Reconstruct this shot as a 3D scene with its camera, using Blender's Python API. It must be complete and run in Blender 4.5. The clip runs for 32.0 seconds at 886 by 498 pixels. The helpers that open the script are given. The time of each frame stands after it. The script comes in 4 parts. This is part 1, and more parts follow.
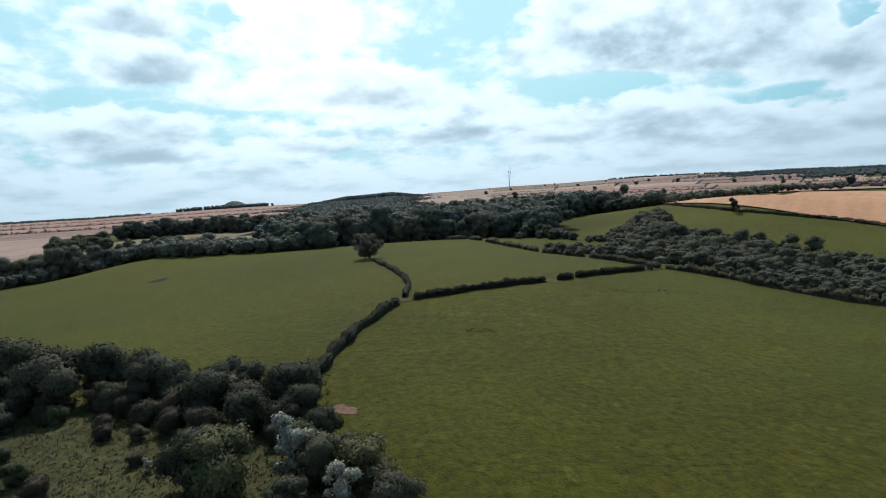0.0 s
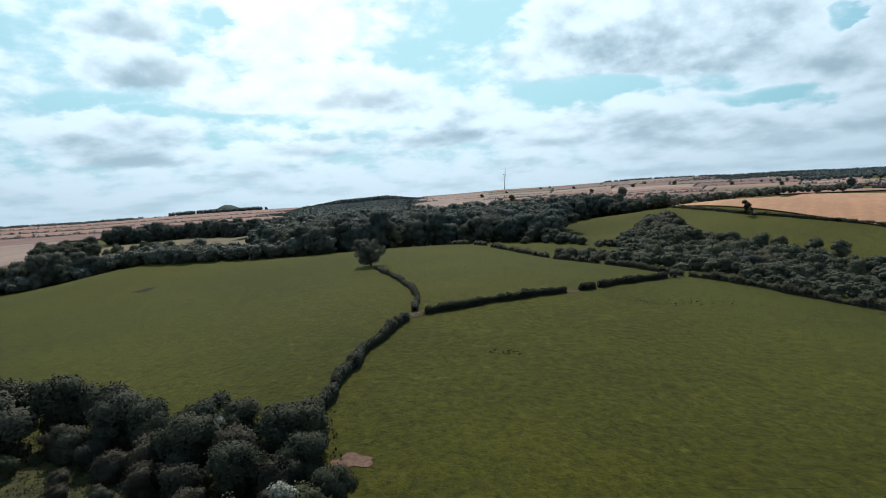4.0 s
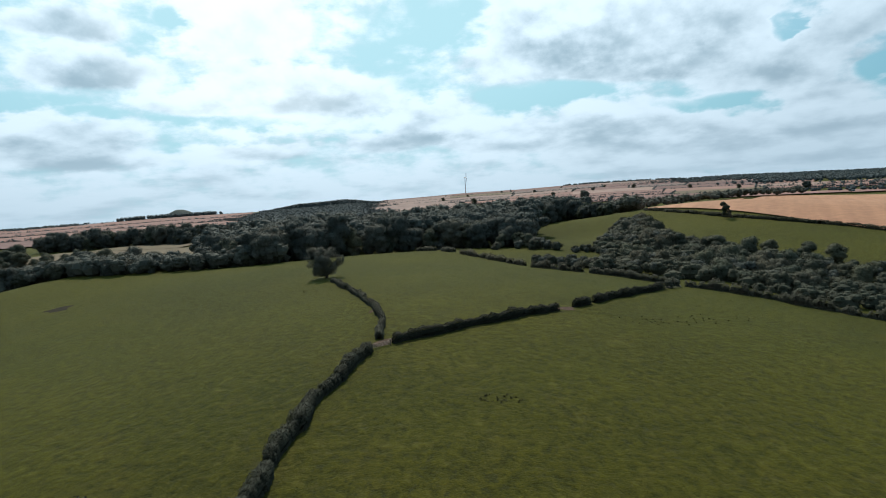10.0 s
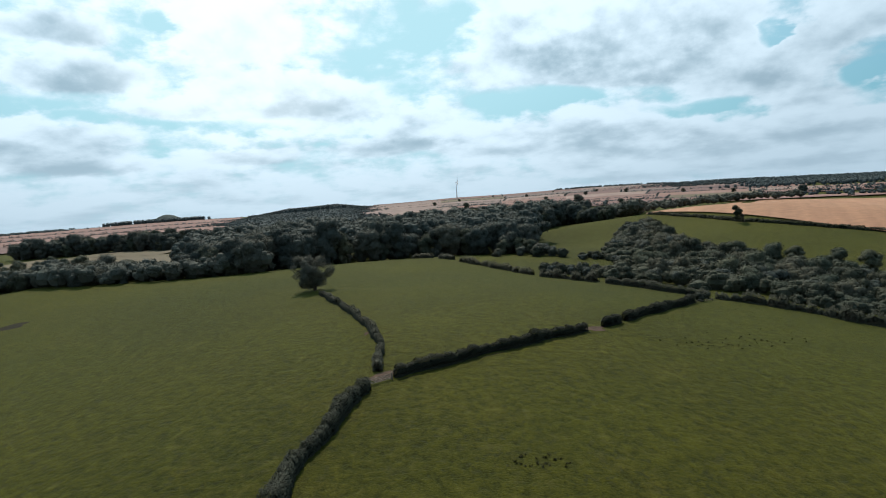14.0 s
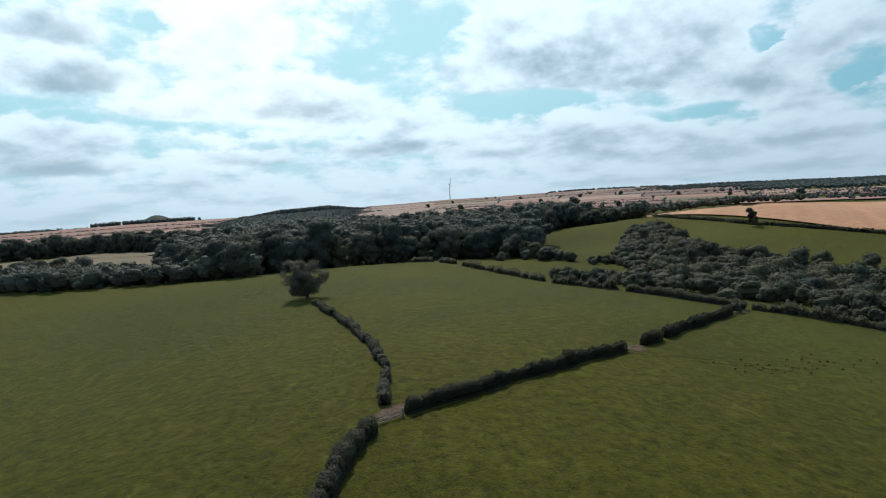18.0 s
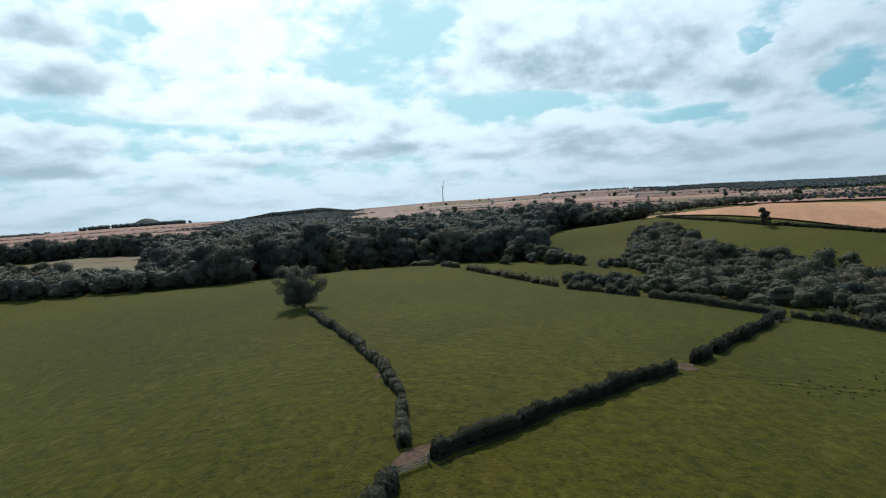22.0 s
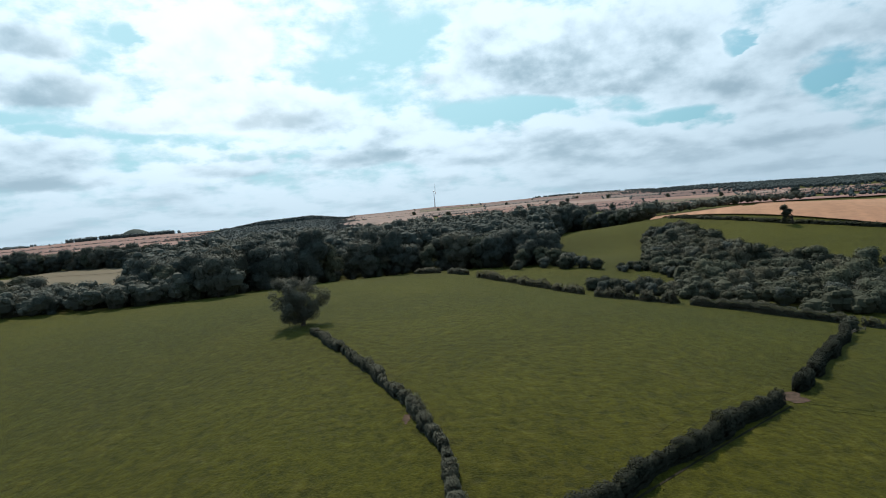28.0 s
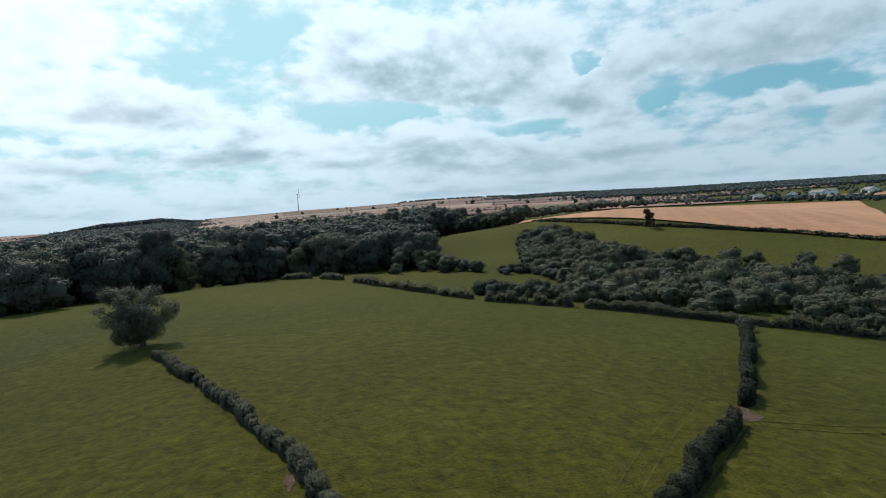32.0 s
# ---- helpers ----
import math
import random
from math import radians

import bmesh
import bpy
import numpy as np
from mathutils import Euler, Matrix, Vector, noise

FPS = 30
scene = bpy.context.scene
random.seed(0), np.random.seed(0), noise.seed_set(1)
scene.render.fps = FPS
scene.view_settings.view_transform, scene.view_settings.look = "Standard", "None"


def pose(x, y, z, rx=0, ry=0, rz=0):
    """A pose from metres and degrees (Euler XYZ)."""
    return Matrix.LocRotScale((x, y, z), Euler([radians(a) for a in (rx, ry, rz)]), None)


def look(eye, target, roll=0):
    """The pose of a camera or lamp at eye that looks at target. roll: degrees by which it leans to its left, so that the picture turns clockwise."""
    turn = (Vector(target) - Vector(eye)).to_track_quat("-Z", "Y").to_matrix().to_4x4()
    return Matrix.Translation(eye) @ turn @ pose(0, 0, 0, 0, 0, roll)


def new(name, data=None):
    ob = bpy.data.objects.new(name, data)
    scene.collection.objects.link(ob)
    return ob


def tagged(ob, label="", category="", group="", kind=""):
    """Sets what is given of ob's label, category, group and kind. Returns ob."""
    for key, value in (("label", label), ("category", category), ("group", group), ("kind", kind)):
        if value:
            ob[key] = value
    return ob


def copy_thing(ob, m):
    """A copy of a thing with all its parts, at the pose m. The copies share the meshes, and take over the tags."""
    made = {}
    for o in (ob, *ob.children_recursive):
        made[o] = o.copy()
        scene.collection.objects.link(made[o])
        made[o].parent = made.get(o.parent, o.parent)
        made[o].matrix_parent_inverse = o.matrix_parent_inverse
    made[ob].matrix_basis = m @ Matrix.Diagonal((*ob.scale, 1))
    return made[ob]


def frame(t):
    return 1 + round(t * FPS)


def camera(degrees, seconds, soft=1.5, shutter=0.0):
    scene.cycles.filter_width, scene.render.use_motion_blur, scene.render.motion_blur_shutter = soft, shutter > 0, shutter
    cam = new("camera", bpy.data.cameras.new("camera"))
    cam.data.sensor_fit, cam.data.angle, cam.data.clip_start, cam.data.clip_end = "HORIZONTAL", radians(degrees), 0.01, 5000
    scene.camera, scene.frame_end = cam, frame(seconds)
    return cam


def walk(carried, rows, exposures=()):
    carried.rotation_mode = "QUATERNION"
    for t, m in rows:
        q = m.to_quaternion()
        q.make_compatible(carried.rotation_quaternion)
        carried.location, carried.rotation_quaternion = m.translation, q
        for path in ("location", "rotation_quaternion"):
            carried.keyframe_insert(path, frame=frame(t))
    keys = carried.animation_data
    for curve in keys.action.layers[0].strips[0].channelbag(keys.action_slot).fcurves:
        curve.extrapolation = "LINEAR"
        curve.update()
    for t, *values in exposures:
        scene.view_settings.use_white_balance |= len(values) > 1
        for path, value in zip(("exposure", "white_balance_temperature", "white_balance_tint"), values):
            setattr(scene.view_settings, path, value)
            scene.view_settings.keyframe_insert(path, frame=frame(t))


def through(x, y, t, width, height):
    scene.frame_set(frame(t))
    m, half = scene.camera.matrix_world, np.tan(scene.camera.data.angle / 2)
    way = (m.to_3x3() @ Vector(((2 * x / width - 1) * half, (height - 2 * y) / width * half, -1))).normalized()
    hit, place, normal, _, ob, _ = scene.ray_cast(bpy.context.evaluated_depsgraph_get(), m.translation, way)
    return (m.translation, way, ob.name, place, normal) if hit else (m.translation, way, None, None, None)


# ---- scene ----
# camera: seconds, eye x, y, z, yaw, pitch, roll (degrees)
ROUTE = [
    (0, -0.07, 1.34, 28.67, -0.051, -4.589, -3.271),
    (0.5, -0.37, 3.29, 28.62, 0.235, -4.504, -3.308),
    (1, -0.85, 5.18, 28.60, -0.053, -4.437, -3.236),
    (1.5, -1.42, 7.02, 28.67, -0.117, -4.418, -3.309),
    (2, -2.07, 8.74, 28.66, -0.186, -4.387, -3.369),
    (2.5, -2.71, 10.45, 28.73, -0.398, -4.400, -3.400),
    (4.5, -4.63, 17.64, 29.01, -0.819, -4.259, -3.463),
    (5, -4.88, 19.42, 28.93, -2.261, -4.251, -3.522),
    (5.5, -5.15, 21.27, 28.91, -3.205, -4.303, -3.636),
    (6, -5.40, 23.09, 28.88, -3.511, -4.261, -3.787),
    (6.5, -5.53, 25.16, 28.98, -3.709, -4.294, -3.610),
    (7, -5.81, 27.29, 29.15, -3.766, -4.320, -3.740),
    (7.5, -5.92, 29.40, 29.23, -4.016, -4.329, -3.757),
    (8, -6.02, 31.43, 29.11, -4.046, -4.266, -3.747),
    (8.5, -6.04, 33.69, 29.03, -4.090, -4.212, -3.722),
    (9, -5.98, 35.98, 28.99, -4.270, -4.179, -3.667),
    (9.5, -5.94, 38.36, 28.83, -4.413, -4.157, -3.654),
    (10, -5.74, 40.98, 28.76, -4.425, -4.184, -3.636),
    (10.5, -5.82, 43.57, 28.64, -4.526, -4.111, -3.758),
    (11, -5.93, 46.01, 28.50, -4.754, -4.091, -3.734),
    (11.5, -6.06, 48.44, 28.39, -4.791, -4.152, -3.681),
    (12, -6.28, 50.92, 28.36, -4.982, -4.022, -3.714),
    (12.5, -6.51, 53.36, 28.48, -5.071, -3.964, -3.661),
    (13, -6.76, 55.69, 28.60, -5.302, -3.970, -3.640),
    (13.5, -7.10, 57.99, 28.67, -5.342, -3.863, -3.732),
    (14, -7.36, 60.26, 28.65, -5.360, -3.793, -3.712),
    (14.5, -7.48, 62.24, 28.50, -5.706, -3.853, -3.583),
    (16.5, -8.63, 70.60, 28.38, -5.876, -3.779, -3.431),
    (17, -8.99, 72.60, 28.29, -5.938, -3.764, -3.469),
    (17.5, -9.11, 74.57, 28.28, -6.064, -3.677, -3.709),
    (18, -9.44, 76.51, 28.32, -6.143, -3.634, -3.409),
    (18.5, -9.89, 78.34, 28.30, -6.261, -3.587, -3.569),
    (19, -10.16, 79.97, 28.29, -6.490, -3.584, -3.581),
    (19.5, -10.57, 81.52, 28.28, -6.415, -3.530, -3.830),
    (20, -10.80, 83.19, 28.28, -6.470, -3.525, -3.619),
    (20.5, -11.11, 84.92, 28.25, -6.834, -3.541, -3.409),
    (21, -11.23, 86.55, 28.24, -6.860, -3.414, -3.468),
    (21.5, -11.49, 88.15, 28.19, -6.775, -3.402, -3.810),
    (22, -11.84, 89.83, 28.14, -6.890, -3.477, -3.639),
    (22.5, -12.21, 91.60, 28.06, -7.130, -3.433, -3.789),
    (23, -12.56, 93.23, 28.01, -7.237, -3.423, -3.594),
    (23.5, -12.89, 94.70, 27.92, -7.311, -3.322, -3.815),
    (24, -13.14, 96.05, 27.93, -7.228, -3.288, -3.823),
    (24.5, -13.28, 97.34, 27.91, -7.302, -3.217, -4.071),
    (25, -13.71, 98.77, 27.94, -7.507, -3.241, -3.805),
    (25.5, -14.11, 100.24, 28.02, -7.394, -3.245, -4.113),
    (27.5, -15.11, 105.95, 27.65, -7.768, -3.109, -4.557),
    (28, -15.31, 107.35, 27.60, -7.753, -2.996, -4.621),
    (28.5, -15.41, 108.50, 27.59, -7.760, -2.884, -4.772),
    (29, -15.38, 109.53, 27.66, -7.835, -2.957, -4.762),
    (29.5, -15.60, 110.64, 27.68, -7.718, -3.024, -4.937),
    (30, -15.58, 112.65, 27.46, -8.902, -3.101, -5.013),
    (30.5, -15.48, 115.05, 27.14, -10.661, -3.026, -4.838),
    (31, -15.48, 119.11, 26.49, -16.721, -3.328, -4.977),
    (31.5, -15.79, 122.09, 26.13, -20.107, -3.432, -4.238),
    (32, -15.69, 123.57, 26.26, -20.672, -3.514, -4.127),
]


def eye_pose(x, y, z, yaw, pitch, roll):
    return Matrix.Translation((x, y, z)) @ pose(0, 0, 0, 0, 0, yaw) @ pose(0, 0, 0, 90 + pitch) @ pose(0, 0, 0, 0, 0, roll)


cam = camera(73.33, 32.0, soft=1.0)
walk(cam, [(r[0], eye_pose(*r[1:])) for r in ROUTE], [(0, 0.12), (2.5, 0.09), (6, 0.0), (30.2, 0.0), (31, -0.10), (32, -0.03)])

# ---- light ----
SUN_AZ, SUN_EL = -6.0, 51.0   # degrees east of the y axis, above the horizon
sun_way = Vector((math.sin(radians(SUN_AZ)) * math.cos(radians(SUN_EL)), math.cos(radians(SUN_AZ)) * math.cos(radians(SUN_EL)), math.sin(radians(SUN_EL))))
sun = new("sun", bpy.data.lights.new("sun", "SUN"))
sun.data.energy, sun.data.angle, sun.data.color = 5.0, radians(0.6), (1.0, 0.93, 0.82)
sun.matrix_world = look((0, 0, 300), Vector((0, 0, 300)) - sun_way)


class Nodes:
    """Short hand for building node trees."""

    def __init__(self, tree):
        self.tree = tree
        tree.nodes.clear()

    def add(self, kind, **settings):
        node = self.tree.nodes.new(kind)
        for key, value in settings.items():
            if key == "op":
                node.operation = value
            elif key == "blend":
                node.blend_type = value
            elif key == "data":
                node.data_type = value
            elif key == "dims":
                node.noise_dimensions = value
        return node

    def put(self, socket, value):
        if isinstance(value, bpy.types.NodeSocket):
            self.tree.links.new(value, socket)
        else:
            socket.default_value = value

    def math(self, op, a, b=0.0, c=0.0, clamp=False):
        node = self.add("ShaderNodeMath", op=op)
        node.use_clamp = clamp
        for socket, value in zip(node.inputs, (a, b, c)):
            self.put(socket, value)
        return node.outputs[0]

    def vec(self, op, a, b=(0, 0, 0), scale=None):
        node = self.add("ShaderNodeVectorMath", op=op)
        self.put(node.inputs[0], a)
        self.put(node.inputs[1], b)
        if scale is not None:
            self.put(node.inputs["Scale"], scale)
        return node.outputs["Value"] if op in ("LENGTH", "DOT_PRODUCT", "DISTANCE") else node.outputs[0]

    def noise(self, vector, scale, detail=4.0, rough=0.55, lift=0.0, distort=0.0):
        node = self.add("ShaderNodeTexNoise")
        self.put(node.inputs["Vector"], vector)
        node.inputs["Scale"].default_value = scale
        node.inputs["Detail"].default_value = detail
        node.inputs["Roughness"].default_value = rough
        node.inputs["Distortion"].default_value = distort
        return node.outputs[0]

    def ramp(self, value, *stops):
        node = self.add("ShaderNodeValToRGB")
        self.put(node.inputs[0], value)
        ramp = node.color_ramp
        while len(ramp.elements) < len(stops):
            ramp.elements.new(0.5)
        for element, (at, colour) in zip(ramp.elements, stops):
            element.position = at
            element.color = (*colour, 1) if len(colour) == 3 else colour
        return node.outputs[0]

    def span(self, value, a, b, c=0.0, d=1.0):
        node = self.add("ShaderNodeMapRange")
        node.interpolation_type = "SMOOTHSTEP"
        for socket, v in zip(node.inputs, (value, a, b, c, d)):
            self.put(socket, v)
        return node.outputs[0]

    def mix(self, factor, a, b, blend="MIX"):
        node = self.add("ShaderNodeMix", data="RGBA", blend=blend)
        self.put(node.inputs[0], factor)
        for socket, value in ((node.inputs[6], a), (node.inputs[7], b)):
            self.put(socket, (*value, 1) if isinstance(value, tuple) and len(value) == 3 else value)
        return node.outputs[2]


# sky: clear air and a broken layer of fair-weather cloud
# clouds: azimuth, elevation, half width, half height (degrees), amount, greyness; gaps without the last
CLOUDS = [
    (-24.4, 12.8, 6.0, 1.8, 1.1, 0.75), (-26.4, 16.2, 5.0, 1.5, 0.9, 0.6), (-11.6, 16.7, 5.3, 3.2, 0.8, -0.3), (-16.1, 14.5, 4.1, 1.4, 0.5, -0.2),
    (-10.1, 11.3, 9.3, 2.5, 1.1, 0.0), (-4.1, 10.4, 6.7, 2.3, 0.7, 0.35), (-17.4, 10.3, 5.0, 1.2, 0.7, -0.15), (-27.2, 7.3, 7.2, 2.0, 0.95, 0.15),
    (-25.0, 5.5, 8.0, 0.8, 0.5, 0.5), (-12.1, 6.0, 6.3, 0.9, 0.6, 0.1), (0.9, 6.3, 6.9, 1.0, 0.6, 0.1), (4.8, 8.2, 4.3, 2.6, 0.7, 0.0),
]
EAST_CLOUDS = [
    (14.2, 14.5, 8.8, 4.3, 0.9, -0.1), (24.3, 14.3, 11.3, 4.4, 1.1, 0.12), (22.2, 11.0, 5.9, 1.4, 0.5, 0.35), (31.9, 10.6, 6.4, 3.2, 0.8, 0.15),
    (37.5, 8.8, 4.6, 3.0, 0.8, 0.3), (39.1, 12.7, 4.0, 2.1, 0.8, 0.1), (20.5, 5.7, 9.0, 2.8, 1.0, 0.05), (30.4, 4.1, 5.3, 2.1, 0.9, 0.08),
    (37.8, 4.1, 5.4, 2.7, 0.9, 0.25), (10.1, 6.5, 5.9, 2.1, 0.7, 0.0), (51.6, 12.4, 10.2, 2.6, 0.9, 0.15), (52.4, 7.5, 1.5, 1.0, 0.8, -0.1),
    (50.6, 7.3, 1.6, 0.7, 0.5, 0.0), (55.6, 5.6, 2.2, 1.7, 0.8, 0.05), (47.2, 5.9, 2.6, 1.0, 0.5, 0.05),
]
GAPS = [
    (34.9, 12.4, 1.0, 1.4, -1.5), (41.4, 8.2, 2.1, 1.1, -1.3), (15.0, 9.7, 6.7, 1.2, -1.1), (28.7, 7.5, 4.5, 0.7, -1.0),
    (7.5, 16.5, 3.7, 2.9, -0.9), (1.6, 15.4, 4.7, 2.4, -0.45), (-29.2, 10.0, 3.6, 0.9, -0.9), (-24.7, 8.9, 3.6, 0.7, -0.6),
    (-18.1, 16.9, 1.3, 1.0, -0.7), (-14.2, 8.7, 6.2, 0.7, -0.6), (2.8, 10.9, 3.2, 1.1, -0.5), (50.3, 9.0, 5.7, 1.2, -1.2), (54.5, 7.8, 3.3, 0.8, -0.6),
]
world = bpy.data.worlds.new("sky")
scene.world = world
world.use_nodes = True
n = Nodes(world.node_tree)
sky = n.add("ShaderNodeTexSky")
sky.sky_type, sky.sun_disc = "NISHITA", False
sky.sun_elevation, sky.sun_rotation = radians(SUN_EL), radians(SUN_AZ)
sky.altitude, sky.air_density, sky.dust_density, sky.ozone_density = 100, 1.2, 1.0, 1.6
way = n.add("ShaderNodeTexCoord").outputs["Generated"]
split = n.add("ShaderNodeSeparateXYZ")
n.put(split.inputs[0], way)
dx, dy, dz = split.outputs
az = n.math("MULTIPLY", n.math("ARCTAN2", dx, dy), 57.2958)
el = n.math("MULTIPLY", n.math("ARCSINE", dz), 57.2958)
# drawn out flat towards the horizon; sampled here and a little higher for the lit tops
def layer_noise(up, scale, detail, rough, lift):
    at = n.add("ShaderNodeCombineXYZ")
    n.put(at.inputs[0], n.math("MULTIPLY", az, 0.40))
    n.put(at.inputs[1], n.math("MULTIPLY", n.math("LOGARITHM", n.math("ADD", n.math("MAXIMUM", el, 0.0), 3.2 + up), 2.718), 9.5))
    at.inputs[2].default_value = lift
    return n.noise(at.outputs[0], scale, detail, rough)


puffs, puffs_up = layer_noise(0.0, 0.28, 6.0, 0.50, 3.7), layer_noise(0.9, 0.28, 6.0, 0.50, 3.7)
veil = layer_noise(0.0, 0.7, 5.0, 0.55, 8.1)
near = n.add("ShaderNodeCombineXYZ")
n.put(near.inputs[0], n.math("MULTIPLY", az, 0.5))
n.put(near.inputs[1], el)
warp = n.math("SUBTRACT", n.noise(near.outputs[0], 0.20, 5.0, 0.6), 0.5)
curl = n.noise(near.outputs[0], 0.80, 5.0, 0.56)
amount = n.math("MULTIPLY_ADD", n.math("SUBTRACT", puffs, 0.5), 1.5, 0.37)
amount = n.math("MULTIPLY_ADD", n.math("SUBTRACT", curl, 0.5), 1.5, amount)
amount = n.math("MULTIPLY_ADD", n.math("SUBTRACT", veil, 0.5), 1.0, amount)
amount = n.math("ADD", amount, n.span(el, 7.0, 2.0, 0.0, 0.30))
light = n.math("MULTIPLY", n.math("SUBTRACT", puffs, puffs_up), 3.8)
light = n.math("MULTIPLY_ADD", n.math("SUBTRACT", veil, 0.5), 1.8, light)
light = n.math("MULTIPLY_ADD", n.math("SUBTRACT", curl, 0.5), 1.0, light)
for a, e, w, h, much, *grey in CLOUDS + EAST_CLOUDS + GAPS:
    u = n.math("MULTIPLY", n.math("SUBTRACT", n.math("MULTIPLY_ADD", warp, 7.0, az), a), 1 / w)
    v = n.math("MULTIPLY", n.math("SUBTRACT", n.math("MULTIPLY_ADD", warp, -3.5, el), e), 1 / h)
    inside = n.math("SUBTRACT", 1.35, n.math("ADD", n.math("MULTIPLY", u, u), n.math("MULTIPLY", v, v)))
    inside = n.span(n.math("MAXIMUM", inside, 0.0), 0.0, 1.35)
    amount = n.math("MULTIPLY_ADD", inside, much * (0.85 if grey else 0.74), amount)
    if grey:   # lit top, grey underside
        light = n.math("MULTIPLY_ADD", n.math("MULTIPLY", inside, v), 0.42, light)
        light = n.math("MULTIPLY_ADD", inside, -0.55 * grey[0], light)
cover = n.span(amount, -0.12, 0.74)
# the sun behind them whitens the thin edges, and the thick middles stay grey
light = n.math("ADD", light, n.span(amount, 0.45, 1.5, 0.30, -0.10))
# overhead, out of view, the layer is thinned to deepen the shadows
cover = n.math("MULTIPLY", cover, n.span(el, 36.0, 19.0, 0.16, 1.0))
lit = n.span(light, -0.92, 0.50)
# bright about the sun's side, greyer away from it
toward = n.vec("DOT_PRODUCT", way, tuple(sun_way))
glow = n.span(toward, 0.45, 0.86)
white = n.mix(glow, (0.56, 0.72, 0.84), (0.90, 1.10, 1.24))
grey = n.mix(glow, (0.31, 0.44, 0.54), (0.38, 0.55, 0.66))
cloud = n.mix(lit, grey, white)
# unseen half away from the sun: one even cloud tone added as fill light
cloud = n.mix(n.span(toward, 0.30, -0.30), cloud, (0.74, 0.86, 0.98))
# thin cloud under the sun shines
bright = n.span(n.vec("DOT_PRODUCT", way, (-0.197, 0.927, 0.319)), 0.965, 1.0)
cloud = n.mix(n.math("MULTIPLY", bright, 0.4), cloud, (1.15, 1.28, 1.34))
air = n.mix(1.0, n.vec("SCALE", sky.outputs[0], scale=0.085), (0.62, 0.98, 1.08), "MULTIPLY")
air = n.mix(n.span(el, 16.0, 2.0, 0.3, 0.9), air, (0.20, 0.47, 0.60))
air = n.mix(n.math("MULTIPLY", n.span(toward, 0.45, 0.84), 0.85), air, (0.55, 0.88, 0.97))
seen = n.mix(cover, air, cloud)
haze = n.span(el, 7.5, 0.0)
seen = n.mix(n.math("MULTIPLY", haze, 0.66), seen, n.mix(glow, (0.43, 0.58, 0.70), (0.68, 0.86, 0.98)))
low = n.span(el, -0.5, -6.0)
seen = n.mix(low, seen, (0.12, 0.14, 0.08))
back = n.add("ShaderNodeBackground")
n.put(back.inputs[0], seen)
back.inputs[1].default_value = 1.0
n.put(n.add("ShaderNodeOutputWorld").inputs[0], back.outputs[0])

# ---- materials ----
def material(name, rough=0.8, spec=0.3):
    mat = bpy.data.materials.new(name)
    mat.use_nodes = True
    k = Nodes(mat.node_tree)
    shader = k.add("ShaderNodeBsdfPrincipled")
    shader.inputs["Roughness"].default_value = rough
    shader.inputs["Specular IOR Level"].default_value = spec
    k.put(k.add("ShaderNodeOutputMaterial").inputs[0], shader.outputs[0])
    where = k.add("ShaderNodeNewGeometry").outputs["Position"]
    return mat, k, shader, where


def bump(k, shader, height, strength, distance):
    node = k.add("ShaderNodeBump")
    node.inputs["Strength"].default_value = strength
    node.inputs["Distance"].default_value = distance
    k.put(node.inputs["Height"], height)
    k.put(shader.inputs["Normal"], node.outputs[0])


